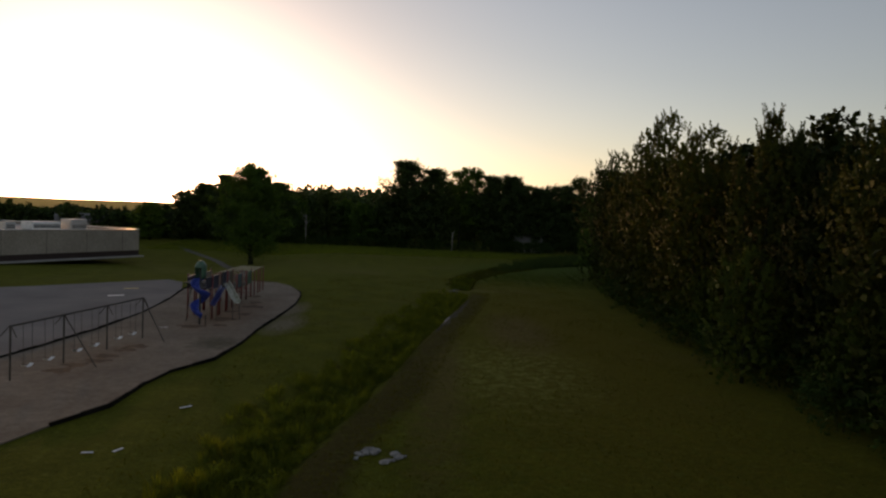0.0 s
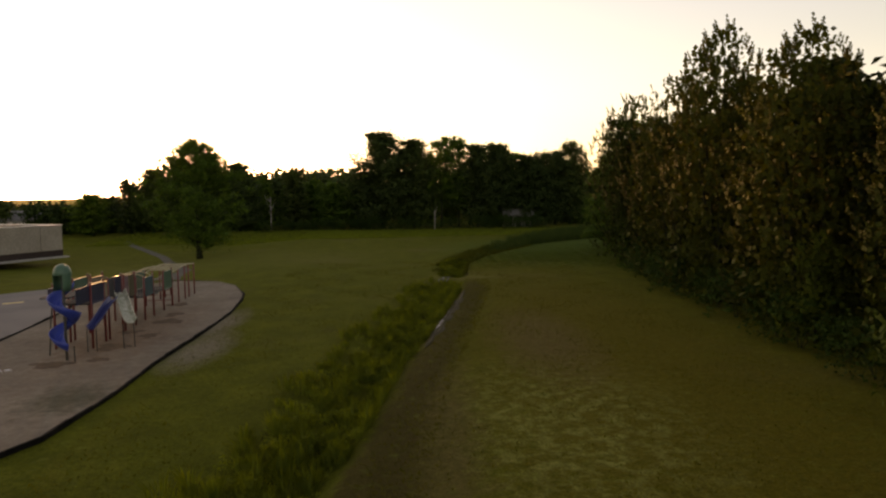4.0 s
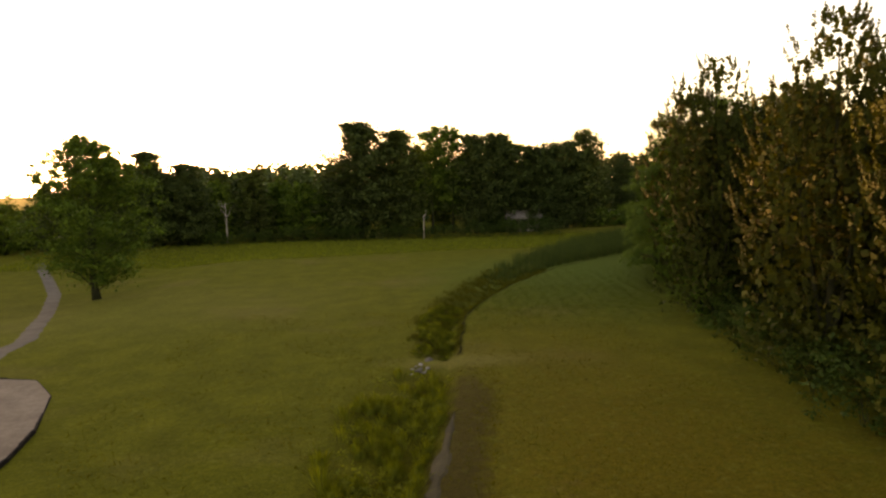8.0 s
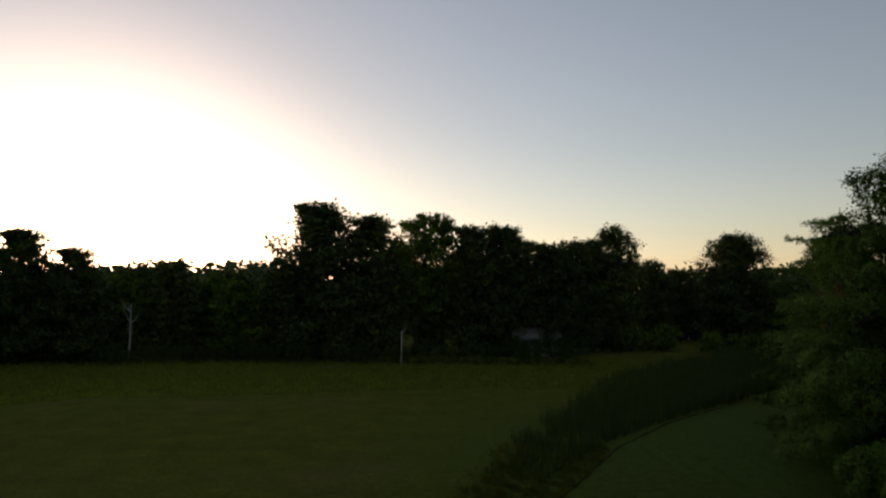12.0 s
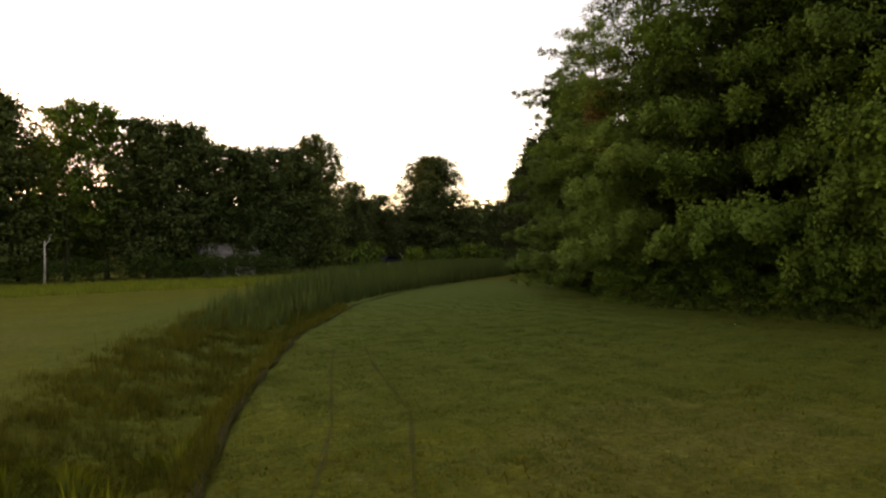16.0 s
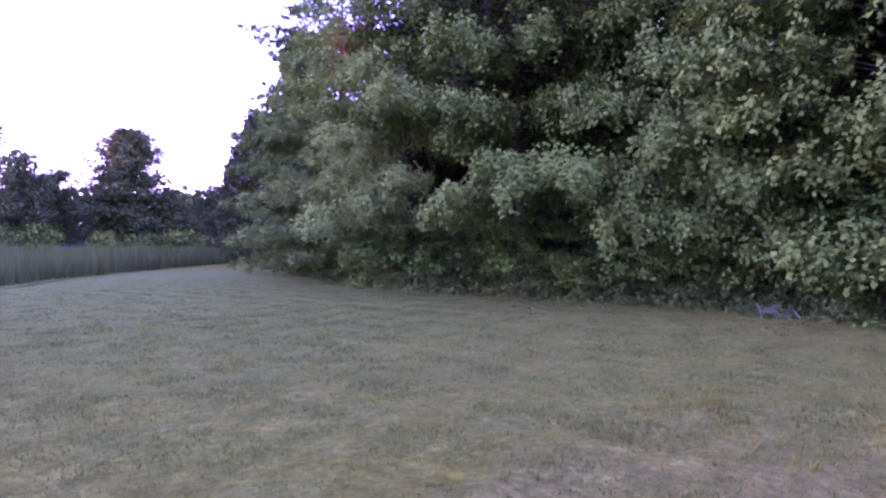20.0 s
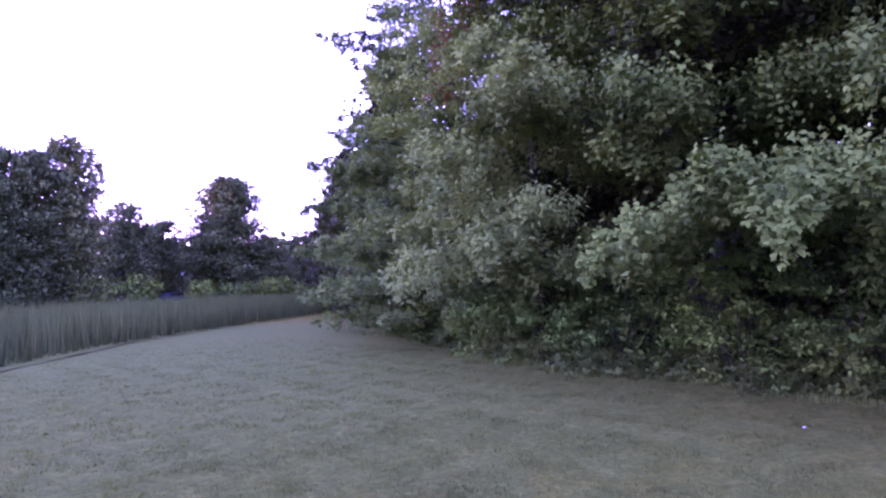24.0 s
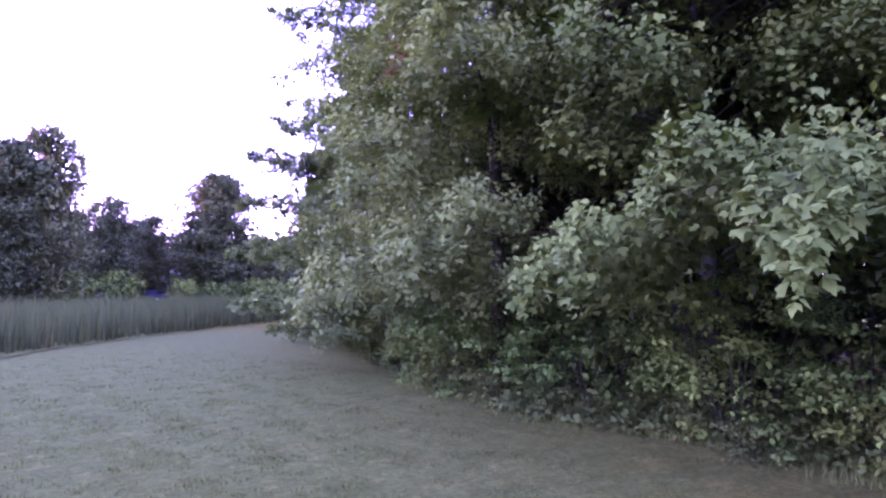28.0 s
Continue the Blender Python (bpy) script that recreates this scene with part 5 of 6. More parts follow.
# thin flattened grass on the trodden earth beside the ditch
x, y = strewn(30000, -1, 9, 2, 61, lambda x, y: (abs(x - line_x(MOW, y) - 0.8) < 0.85) & (q.random(len(x)) < 0.12 + 0.8 * abs(x - line_x(MOW, y) - 0.3)))
tagged(new("margin_grass", quads("margin_grass", blades(x, y, q.uniform(0.04, 0.11, len(x)), 0.011, q, 3, 1.1, True), M_FIELD, 3)), "thin flattened grass on the worn margin", "grass", kind="stuff")
# tyre marks on the lawn
for dx in (0.0, 1.1):
    g = Geo()
    pts = [(8.6 + dx * 0.8, 72.5), (9.7 + dx * 0.9, 75.0), (10.9 + dx * 0.7, 78.4), (11.9 + dx * 0.6, 81.0)]
    line = along(pts, 0.4)
    for (x, y), (x1, y1) in zip(line, line[1:]):
        w = 0.022 + 0.012 * math.sin(y * 3)
        g.add([(x - w, y, float(ground_z(x, y)) + 0.006), (x + w, y, float(ground_z(x, y)) + 0.006), (x1 + w, y1, float(ground_z(x1, y1)) + 0.006), (x1 - w, y1, float(ground_z(x1, y1)) + 0.006)], [(0, 1, 2, 3)])
    tagged(new("tyre_mark", g.mesh("tyre_mark", M_RUT)), "faint dark wheel mark pressed into the lawn", "tyre mark", "wheel marks on the lawn", "structure")

# ---------------------------------------------------------------- play area


def grid(x, y):
    """The play area's own grid, turned a little against the field's."""
    c, s, dx, dy = math.cos(0.0255), math.sin(0.0255), x - 4.0, y - 137.0
    return 4.0 + c * dx - s * dy, 137.0 + s * dx + c * dy


GRID = 1.46


def wobble(outline, step=0.7, amp=0.06, seed=1):
    """An outline with a slightly uneven edge."""
    out = []
    for i, p in enumerate(outline):
        a, b = Vector((*p, 0)), Vector((*outline[(i + 1) % len(outline)], 0))
        k = max(1, int((b - a).length / step))
        for j in range(k):
            w = a.lerp(b, j / k)
            n = noise.noise_vector(w * 0.9 + Vector((seed * 7.3, 0, 0)))
            out.append((w.x + n.x * amp, w.y + n.y * amp))
    return out


SAND = [grid(*p) for p in [(-10.8, 20.6), (-10.0, 22.7), (-10.1, 25.6), (-9.9, 27.5), (-8.9, 30.0), (-8.8, 34.0), (-8.95, 37.6), (-8.9, 42.0), (-9.0, 48.0), (-9.5, 52.6), (-10.0, 55.0), (-11.6, 59.1), (-13.4, 61.4),
        (-16.3, 62.2), (-18.7, 60.2), (-19.2, 54.0), (-18.0, 48.0), (-17.2, 42.0), (-17.0, 36.0), (-17.3, 31.0), (-18.0, 24.0), (-19.0, 12.0), (-13.0, 12.0)]]
tagged(new("play_sand", Geo().sheet(wobble(SAND, 0.7, 0.04), -0.1, 0.145).mesh("play_sand", M_SAND)), "pale trodden sand of a school play area", "sand", kind="structure")
ASPH = [grid(*p) for p in [(-17.4, 31.0), (-17.15, 36.0), (-17.35, 42.0), (-18.15, 48.0), (-19.35, 54.0), (-21.0, 58.6), (-22.8, 60.2), (-30.0, 51.8), (-62.0, 24.0), (-62.0, -20.0), (-22.0, -20.0), (-18.1, 24.0)]]
tagged(new("playground_asphalt", Geo().sheet(ASPH, -0.1, 0.14).mesh("playground_asphalt", M_ASPH)), "grey asphalt playground beside the sand", "asphalt", kind="structure")
g = Geo()
PATHLINE = along([(-15.9, 62.3), (-16.6, 66.0), (-16.9, 69.4), (-22.0, 80.3), (-27.5, 91.4), (-35.0, 103.6), (-42.7, 115.7)], 0.5)
for i, (x, y) in enumerate(PATHLINE):
    (xa, ya), (xb, yb) = PATHLINE[max(0, i - 1)], PATHLINE[min(len(PATHLINE) - 1, i + 1)]
    u = Vector((yb - ya, xa - xb, 0)).normalized() * ((0.52 if y > 68 else 0.52 + 0.6 * (68 - y) / 6) + 0.05 * math.sin(i * 1.3) + 0.04 * math.sin(i * 2.9))
    for c in (-1, -0.5, 0, 0.5, 1):
        px, py = x + u.x * c, y + u.y * c
        g.v.append((px, py, float(ground_z(px, py)) + (0.035 if abs(c) < 1 else 0.004)))
g.f += [(i * 5 + j, i * 5 + j + 1, i * 5 + j + 6, i * 5 + j + 5) for i in range(len(PATHLINE) - 1) for j in range(4)]
tagged(new("pavement_path", g.mesh("pavement_path", M_PATH)), "narrow grey path across the grass", "path", kind="structure")
for x, y, rz, m, lab in ((-22.9, 52.9, 40, M_YELLOW, "worn yellow bar painted on the asphalt"), (-22.1, 48.7, 40, M_WHITE, "faded pale bar painted on the asphalt")):
    ob = thing("painted_mark", lab, "paint mark", "painted playground marks", (*grid(x, y), 0.045), rz + GRID)
    part("bar", Geo().sheet([(-0.56, -0.22), (0.5, -0.25), (0.58, 0.2), (-0.5, 0.26)], 0, 0.003), m, ob)

# edging boards round the sand
edging = thing("sand_edging", "low black edging boards round the play sand", "edging")
for i in range(len(SAND) - 1):
    a, b = Vector((*SAND[i], 0)), Vector((*SAND[i + 1], 0))
    if i == len(SAND) - 2:
        continue
    k = max(1, round((b - a).length / 1.25))
    rot = math.degrees(math.atan2(b.y - a.y, b.x - a.x))
    for j in range(k):
        p, L = a.lerp(b, (j + 0.5) / k), (b - a).length / k
        sink = 0.03 * math.sin(i * 2.1 + j) - (0.07 if 10 <= i <= 13 else 0.0)
        part("board", Geo().box(-L / 2, -0.05, -0.1, L / 2, 0.05, 0.12 + sink, bev=0.015), M_EDGE, edging).matrix_basis = pose(p.x, p.y, 0, 0, 1.2 * math.sin(j * 3.1 + i), rot)

# worn hollows
def hollow(x, y, rx, ry, seed):
    pts = []
    for k in range(34):
        t = k / 34 * 6.283
        w = 1 + 0.2 * math.sin(3 * t + seed) + 0.14 * math.sin(5 * t + seed * 2) + 0.1 * math.sin(11 * t + seed * 3)
        pts.append((x + math.cos(t) * rx * w, y + math.sin(t) * ry * w))
    tagged(new("worn_hollow", Geo().sheet(pts, 0.043, 0.006).mesh("worn_hollow", M_MULCH)), "damp dark hollow scuffed into the sand", "hollow", "hollows in the play sand", "structure")


for i, (x, y, rx, ry) in enumerate(((-10.75, 28.5, 0.5, 0.36), (-10.85, 29.4, 0.45, 0.4), (-10.7, 30.8, 0.48, 0.42), (-10.55, 31.65, 0.5, 0.4), (-11.3, 26.6, 0.5, 0.4), (-11.2, 27.6, 0.46, 0.36), (-10.2, 37.4, 0.7, 0.5), (-9.3, 40.2, 0.6, 0.7),
                                    (-8.85, 38.1, 0.4, 0.35), (-9.15, 45.7, 0.7, 0.6), (-10.6, 50.8, 0.6, 0.6), (-8.7, 42.4, 0.4, 0.5), (-9.9, 43.2, 0.5, 0.4), (-9.6, 47.6, 0.4, 0.6))):
    hollow(x, y, rx, ry, i)

# swings
swing = thing("swing_set", "long steel swing frame with six belt seats on chains", "swing set", at=(*grid(0, 0), 0.04), rz=GRID)
P = [(-14.95, 25.3), (-14.57, 28.2), (-14.19, 31.09), (-13.82, 34.0)]
TOP = 2.05
part("top_bar", Geo().tube([(x, y, TOP) for x, y in P], 0.038, 8), M_STEEL, swing)
for i, (x, y) in enumerate(P):
    part("post", Geo().tube([(x, y, -0.1), (x, y, TOP)], 0.036, 8), M_STEEL, swing)
    for s in (-0.4, 0.4):
        part("brace", Geo().tube([(x + s * 0.1, y, TOP), (x + s * 0.75, y - 0.12, TOP - 0.38)], 0.02, 6), M_STEEL, swing)
part("end_leg", Geo().tube([(-13.82, 34.0, TOP), (-12.35, 33.2, -0.1)], 0.024, 8), M_STEEL, swing)
part("end_leg", Geo().tube([(-14.57, 28.2, TOP), (-12.95, 27.8, -0.1)], 0.024, 8), M_STEEL, swing)
for (x0, y0), (x1, y1) in zip(P, P[1:]):
    for u in (0.3, 0.7):
        x, y = x0 + (x1 - x0) * u, y0 + (y1 - y0) * u
        dx, dy = (x1 - x0), (y1 - y0)
        L = math.hypot(dx, dy)
        dx, dy = dx / L * 0.24, dy / L * 0.24
        for s in (-1, 1):
            part("chain", Geo().tube([(x + s * dx, y + s * dy, TOP), (x + s * dx * 0.95 + 0.02, y + s * dy * 0.95, 0.41)], 0.008, 5), M_STEEL, swing)
        g = Geo()
        for k in range(7):
            c, w = (k - 3) / 3, 0.075
            z = 0.32 + 0.09 * c * c
            g.add([(x + dx * c - w, y + dy * c, z), (x + dx * c + w, y + dy * c, z), (x + dx * c + w, y + dy * c, z + 0.02), (x + dx * c - w, y + dy * c, z + 0.02)], [])
        n0 = len(g.v) - 28
        for k in range(6):
            q0 = n0 + k * 4
            g.f += [(q0 + j, q0 + (j + 1) % 4, q0 + 4 + (j + 1) % 4, q0 + 4 + j) for j in range(4)]
        part("seat", g, M_WHITE, swing, "pale belt seat")

# climbing structure: posts, decks, panels, slides
play = thing("play_structure", "dark red-posted climbing structure with blue spiral slide and coloured panels", "play structure", at=(-10.72, 40.1, 0.04), rz=GRID + 2.8)
DECKS = [(-0.1, 1.2, 1.85, 2.68), (1.6, 3.1, 1.85, 2.68), (3.4, 4.7, 1.75, 2.6), (6.0, 7.3, 1.2, 2.18), (8.9, 10.4, 1.12, 2.14)]
for y0, y1, z, top in DECKS:
    part("deck", Geo().box(-0.68, y0, z - 0.06, 0.68, y1, z, bev=0.015), M_GREY, play)
    for x in (-0.72, 0.72):
        for y in (y0, y1):
            post = part("post", Geo().tube([(x, y, -0.15), (x, y, top)], 0.046, 9), M_RED, play, smooth=True)
            part("cap", Geo().tube([(x, y, top), (x, y, top + 0.025), (x, y, top + 0.045)], [0.056, 0.05, 0.02], 9), M_TAN, post)


def panel(y0, y1, x, z0, z1, m, lab, holes=0):
    """A moulded panel with a rim; some have a round-cornered window row."""
    ob = part("panel", Geo().box(x - 0.022, y0 + 0.05, z0, x + 0.022, y1 - 0.05, z1, bev=0.012), m, play, lab)
    for a, b, c, d in ((y0 + 0.05, y1 - 0.05, z1 - 0.05, z1 + 0.01), (y0 + 0.05, y1 - 0.05, z0 - 0.01, z0 + 0.05)):
        part("rim", Geo().box(x - 0.032, a, c, x + 0.032, b, d, bev=0.01), m, ob)


for y0, y1, z0, z1, m, lab in ((-0.1, 1.2, 1.8, 2.6, M_NAVY, "navy panel"), (1.2, 1.6, 1.9, 2.55, M_TAN, "weathered tan panel"), (1.6, 2.3, 1.85, 2.62, M_GREY, "dark grey panel"), (2.35, 3.1, 1.85, 2.62, M_NAVY, "dark blue panel"),
                               (3.4, 4.0, 1.72, 2.52, M_PINK, "faded pink panel"), (4.05, 4.7, 1.5, 2.5, M_OLIVE, "olive panel"), (6.0, 7.3, 1.2, 2.1, M_TEAL, "teal panel"), (8.9, 10.4, 1.08, 2.06, M_GREEN, "green panel")):
    panel(y0, y1, 0.72, z0, z1, m, lab)
for y0, y1, z0, z1, m, lab in ((-0.1, 1.2, 1.9, 2.55, M_NAVY, "navy panel"), (1.6, 3.1, 1.9, 2.6, M_GREEN, "green panel"), (3.4, 4.7, 1.75, 2.45, M_TAN, "tan panel"), (6.0, 7.3, 1.25, 2.0, M_OLIVE, "olive panel"), (8.9, 10.4, 1.15, 2.06, M_GREEN, "green panel")):
    panel(y0, y1, -0.72, z0, z1, m, lab)
# sagging bridges between the decks
for ya, yb, za, zb in ((4.7, 6.0, 1.72, 1.18), (7.3, 8.9, 1.17, 1.1)):
    n = max(5, round((yb - ya) / 0.19))
    for x in (-0.7, 0.7):
        part("rail", Geo().tube([(x, ya, za + 0.75), (x, (ya + yb) / 2, (za + zb) / 2 + 0.68), (x, yb, zb + 0.85)], 0.022, 6), M_TAN, play)
    for k in range(n):
        u = (k + 0.5) / n
        y, z = ya + (yb - ya) * u, za + (zb - za) * u - 0.1 * math.sin(u * 3.14)
        part("bridge_slat", Geo().box(-0.58, y - 0.08, z - 0.04, 0.58, y + 0.08, z, bev=0.01), M_GREY, play)
        if k % 2 == 0:
            for x in (-0.68, 0.68):
                part("baluster", Geo().tube([(x, y, z - 0.02), (x, y, z + 0.78)], 0.012, 5), M_TAN, play)
# pale hoops over the far decks
for y, z in ((6.2, 2.15), (7.1, 2.15), (9.1, 2.1), (9.7, 2.12), (10.3, 2.1)):
    part("hoop", Geo().tube([(-0.72, y, z - 0.12), (-0.6, y, z + 0.06), (-0.25, y, z + 0.16), (0.25, y, z + 0.16), (0.6, y, z + 0.06), (0.72, y, z - 0.12)], 0.024, 6), M_CREAM, play)
# hood over the top of the spiral slide: a short drum with a domed cap and an open front
SX, SY = 0.57, -2.05
g, rows_ = Geo(), 9
prof = [(0.31, 2.65), (0.32, 2.95), (0.325, 3.25), (0.32, 3.34), (0.285, 3.47), (0.225, 3.57), (0.155, 3.63), (0.075, 3.67), (0.02, 3.68)]
for i, (r, z) in enumerate(prof):
    g.v += [(SX + math.cos(t) * r, SY + math.sin(t) * r, z) for t in np.linspace(0, 6.283, 16, endpoint=False)]
g.f += [(i * 16 + j, i * 16 + (j + 1) % 16, (i + 1) * 16 + (j + 1) % 16, (i + 1) * 16 + j) for i in range(rows_ - 1) for j in range(16) if i > 1 or j not in (9, 10, 11, 12, 0, 1, 2)] + [tuple(range((rows_ - 1) * 16, rows_ * 16))]
hood = part("hood", g, M_GREEN, play, "weathered green drum hood with a domed cap", True)
hood.modifiers.new("thick", "SOLIDIFY").thickness = 0.02
# spiral chute round its own mast
g = Geo()
steps, cross = 64, 9
for i in range(steps):
    u = i / (steps - 1)
    t = 1.2 + u * 2 * math.pi * 1.65
    z = 2.62 - 2.2 * u
    for j in range(cross):
        c = (j / (cross - 1) - 0.5) * 2
        r = 0.31 + 0.23 * c
        g.v.append((SX + math.cos(t) * r, SY + math.sin(t) * r, z + 0.3 * c * c - (0.05 if c < 0 else 0)))
for i in range(steps - 1):
    for j in range(cross - 1):
        a0 = i * cross + j
        g.f.append((a0, a0 + 1, a0 + cross + 1, a0 + cross))
chute = part("spiral_chute", g, M_BLUE, play, "glossy blue spiral chute", True)
chute.modifiers.new("thick", "SOLIDIFY").thickness = 0.025
part("mast", Geo().tube([(SX, SY, -0.15), (SX, SY, 3.3)], 0.05, 9), M_GREY, play, smooth=True)
part("support", Geo().tube([(SX - 1.05, SY + 0.9, -0.15), (SX - 0.8, SY + 0.6, 1.4), (SX - 0.5, SY + 0.3, 2.5)], 0.026, 7), M_STEEL, play)
part("support", Geo().tube([(SX + 0.42, SY - 0.3, -0.15), (SX + 0.4, SY - 0.28, 0.6)], 0.03, 7), M_STEEL, play)
part("landing", Geo().box(-0.45, SY + 0.3, 2.3, 0.65, -0.12, 2.36, bev=0.012), M_GREY, play)
for x, y0 in ((-0.48, -1.0), (0.68, -1.3)):
    part("landing_side", Geo().box(x - 0.02, y0, 1.95, x + 0.02, -0.14, 2.6, bev=0.012), M_NAVY, play, "navy side panel")


def chute_straight(p0, p1, w, m, lab):
    """An open trough from the deck to the sand, levelling out at its foot."""
    p0, p1 = Vector(p0), Vector(p1)
    run = Vector((p1.x - p0.x, p1.y - p0.y, 0)).normalized()
    across = Vector((-run.y, run.x, 0))
    g = Geo()
    for i in range(11):
        u = i / 10
        p = p0.lerp(p1, u)
        p.z = p0.z + (p1.z - p0.z) * (u - 0.05 * math.sin(u * 6.28))
        for c in (-1, -0.86, -0.5, 0, 0.5, 0.86, 1):
            g.v.append(tuple(p + across * c * w + Vector((0, 0, 0.18 * max(0, abs(c) - 0.5) * 2))))
    g.f += [(i * 7 + j, i * 7 + j + 1, (i + 1) * 7 + j + 1, (i + 1) * 7 + j) for i in range(10) for j in range(6)]
    ob = part("chute", g, m, play, lab)
    ob.modifiers.new("thick", "SOLIDIFY").thickness = 0.035


chute_straight((0.98, 1.5, 1.72), (0.98, -0.85, 0.9), 0.2, M_NAVYBLUE, "straight dark blue chute")
chute_straight((0.76, 2.75, 1.85), (2.15, 0.1, 0.95), 0.26, M_SPECK, "pale speckled chute")
for s in (-0.22, 0.22):
    part("chute_leg", Geo().tube([(2.18 + s * 0.8, -0.2 + s * 0.5, -0.12), (2.12 + s * 0.8, -0.08 + s * 0.5, 0.98)], 0.022, 6), M_STEEL, play)
    part("chute_leg", Geo().tube([(0.98 + s * 0.8, -0.8, -0.12), (0.98 + s * 0.8, -0.8, 0.93)], 0.022, 6), M_STEEL, play)
# overhead ladder at the far end
for x in (-0.72, 0.72):
    for y in (11.6, 12.9, 13.7, 14.9):
        post = part("post", Geo().tube([(x, y, -0.15), (x, y, 1.98)], 0.044, 9), M_RED, play, smooth=True)
        part("cap", Geo().tube([(x, y, 1.98), (x, y, 2.02)], [0.054, 0.03], 9), M_TAN, post)
    part("overhead_rail", Geo().tube([(x, 10.4, 1.9), (x, 11.6, 1.95), (x * 1.05, 13.0, 2.06), (x, 14.0, 2.02), (x, 14.9, 1.92)], 0.03, 7), M_CREAM, play)
for k in range(10):
    y = 11.0 + k * 0.4
    part("rung", Geo().tube([(-0.72, y, 1.96), (0.72, y, 1.96)], 0.018, 6), M_CREAM, play)
for k in range(3):
    part("climber_rung", Geo().tube([(0.72, 10.5, 0.3 + 0.3 * k), (-0.72, 10.5, 0.3 + 0.3 * k)], 0.018, 6), M_RED, play)
part("grip_panel", Geo().tube([(0.2, 11.6, 0.95), (0.3, 11.8, 1.3), (0.2, 11.9, 1.7)], [0.05, 0.12, 0.05], 8), M_TAN, play, "pale moulded grip")

# ---------------------------------------------------------------- school building
school = thing("school_building", "long flat-roofed school wing with pale wall and dark base", "building", at=(-35.6, 84.6, 0), rz=-112.5)
L, W, HB = 62.0, 26.0, 3.3
for name, box, m in (("front_wall", (0, 0, 0.7, L, 0.3, HB), M_WALL), ("end_wall", (0, -W, 0.7, 0.3, -0.004, HB), M_WALL), ("back_wall", (0.304, -W, 0.7, L, -W + 0.3, HB), M_WALL), ("far_end_wall", (L - 0.3, -W + 0.304, 0.7, L, -0.004, HB), M_WALL)):
    part(name, Geo().box(*box, bev=0.02), m, school)
part("base_band", Geo().box(-0.004, -W, -0.1, L, 0.306, 0.7, bev=0.02), M_BAND, school, "dark recessed base band")
part("roof", Geo().box(0.304, -W + 0.304, HB - 0.5, L - 0.304, -0.004, HB - 0.3, bev=0.02), M_ROOF, school)
part("coping", Geo().box(-0.06, -0.06, HB + 0.003, L, 0.36, HB + 0.09, bev=0.02), M_METAL, school, "thin metal coping")
part("coping", Geo().box(-0.06, -W, HB + 0.003, 0.36, -0.064, HB + 0.09, bev=0.02), M_METAL, school, "thin metal coping")
for k in range(12):
    part("wall_joint", Geo().box(2.5 + k * 5, 0.297, 0.75, 2.54 + k * 5, 0.308, HB - 0.05, bev=0.003), M_BAND, school)
m = pose(-35.6, 84.6, 0, 0, 0, -112.5)
tagged(new("pavement_strip", Geo().sheet([tuple((m @ Vector(p)).xy) for p in ((-0.1, 0.31, 0), (L, 0.31, 0), (L, 1.1, 0), (-0.1, 1.1, 0))], -0.1, 0.16).mesh("pavement_strip", M_CONC)), "pale concrete strip along the foot of the wall", "pavement", kind="structure")
for x, y, w, d, h, mm in ((5.5, -4.5, 2.2, 1.8, 1.1, M_METAL), (9.0, -5.5, 3.6, 2.0, 0.75, M_WHITE), (14.0, -4.0, 1.2, 1.0, 0.7, M_METAL), (19.0, -5.0, 1.6, 1.4, 0.9, M_METAL), (24.0, -6.0, 3.0, 2.0, 0.7, M_WHITE), (30.0, -5.0, 2.0, 1.6, 0.8, M_METAL)):
    p = m @ Vector((x, y, HB - 0.3))
    ob = thing("rooftop_unit", "boxy pale metal ventilation unit on the school roof", "ventilation unit", "units on the school roof", tuple(p), -112.5)
    part("casing", Geo().box(-w / 2, -d / 2, 0.12, w / 2, d / 2, h + 0.3, bev=0.04), mm, ob)
    part("curb", Geo().box(-w / 2 + 0.1, -d / 2 + 0.1, 0, w / 2 - 0.1, d / 2 - 0.1, 0.12), M_GREY, ob)
    for k in range(4):
        part("louvre", Geo().box(-w / 2 + 0.15, d / 2 + 0.002, 0.3 + k * 0.12, w / 2 - 0.15, d / 2 + 0.03, 0.36 + k * 0.12, bev=0.004), M_GREY, ob)

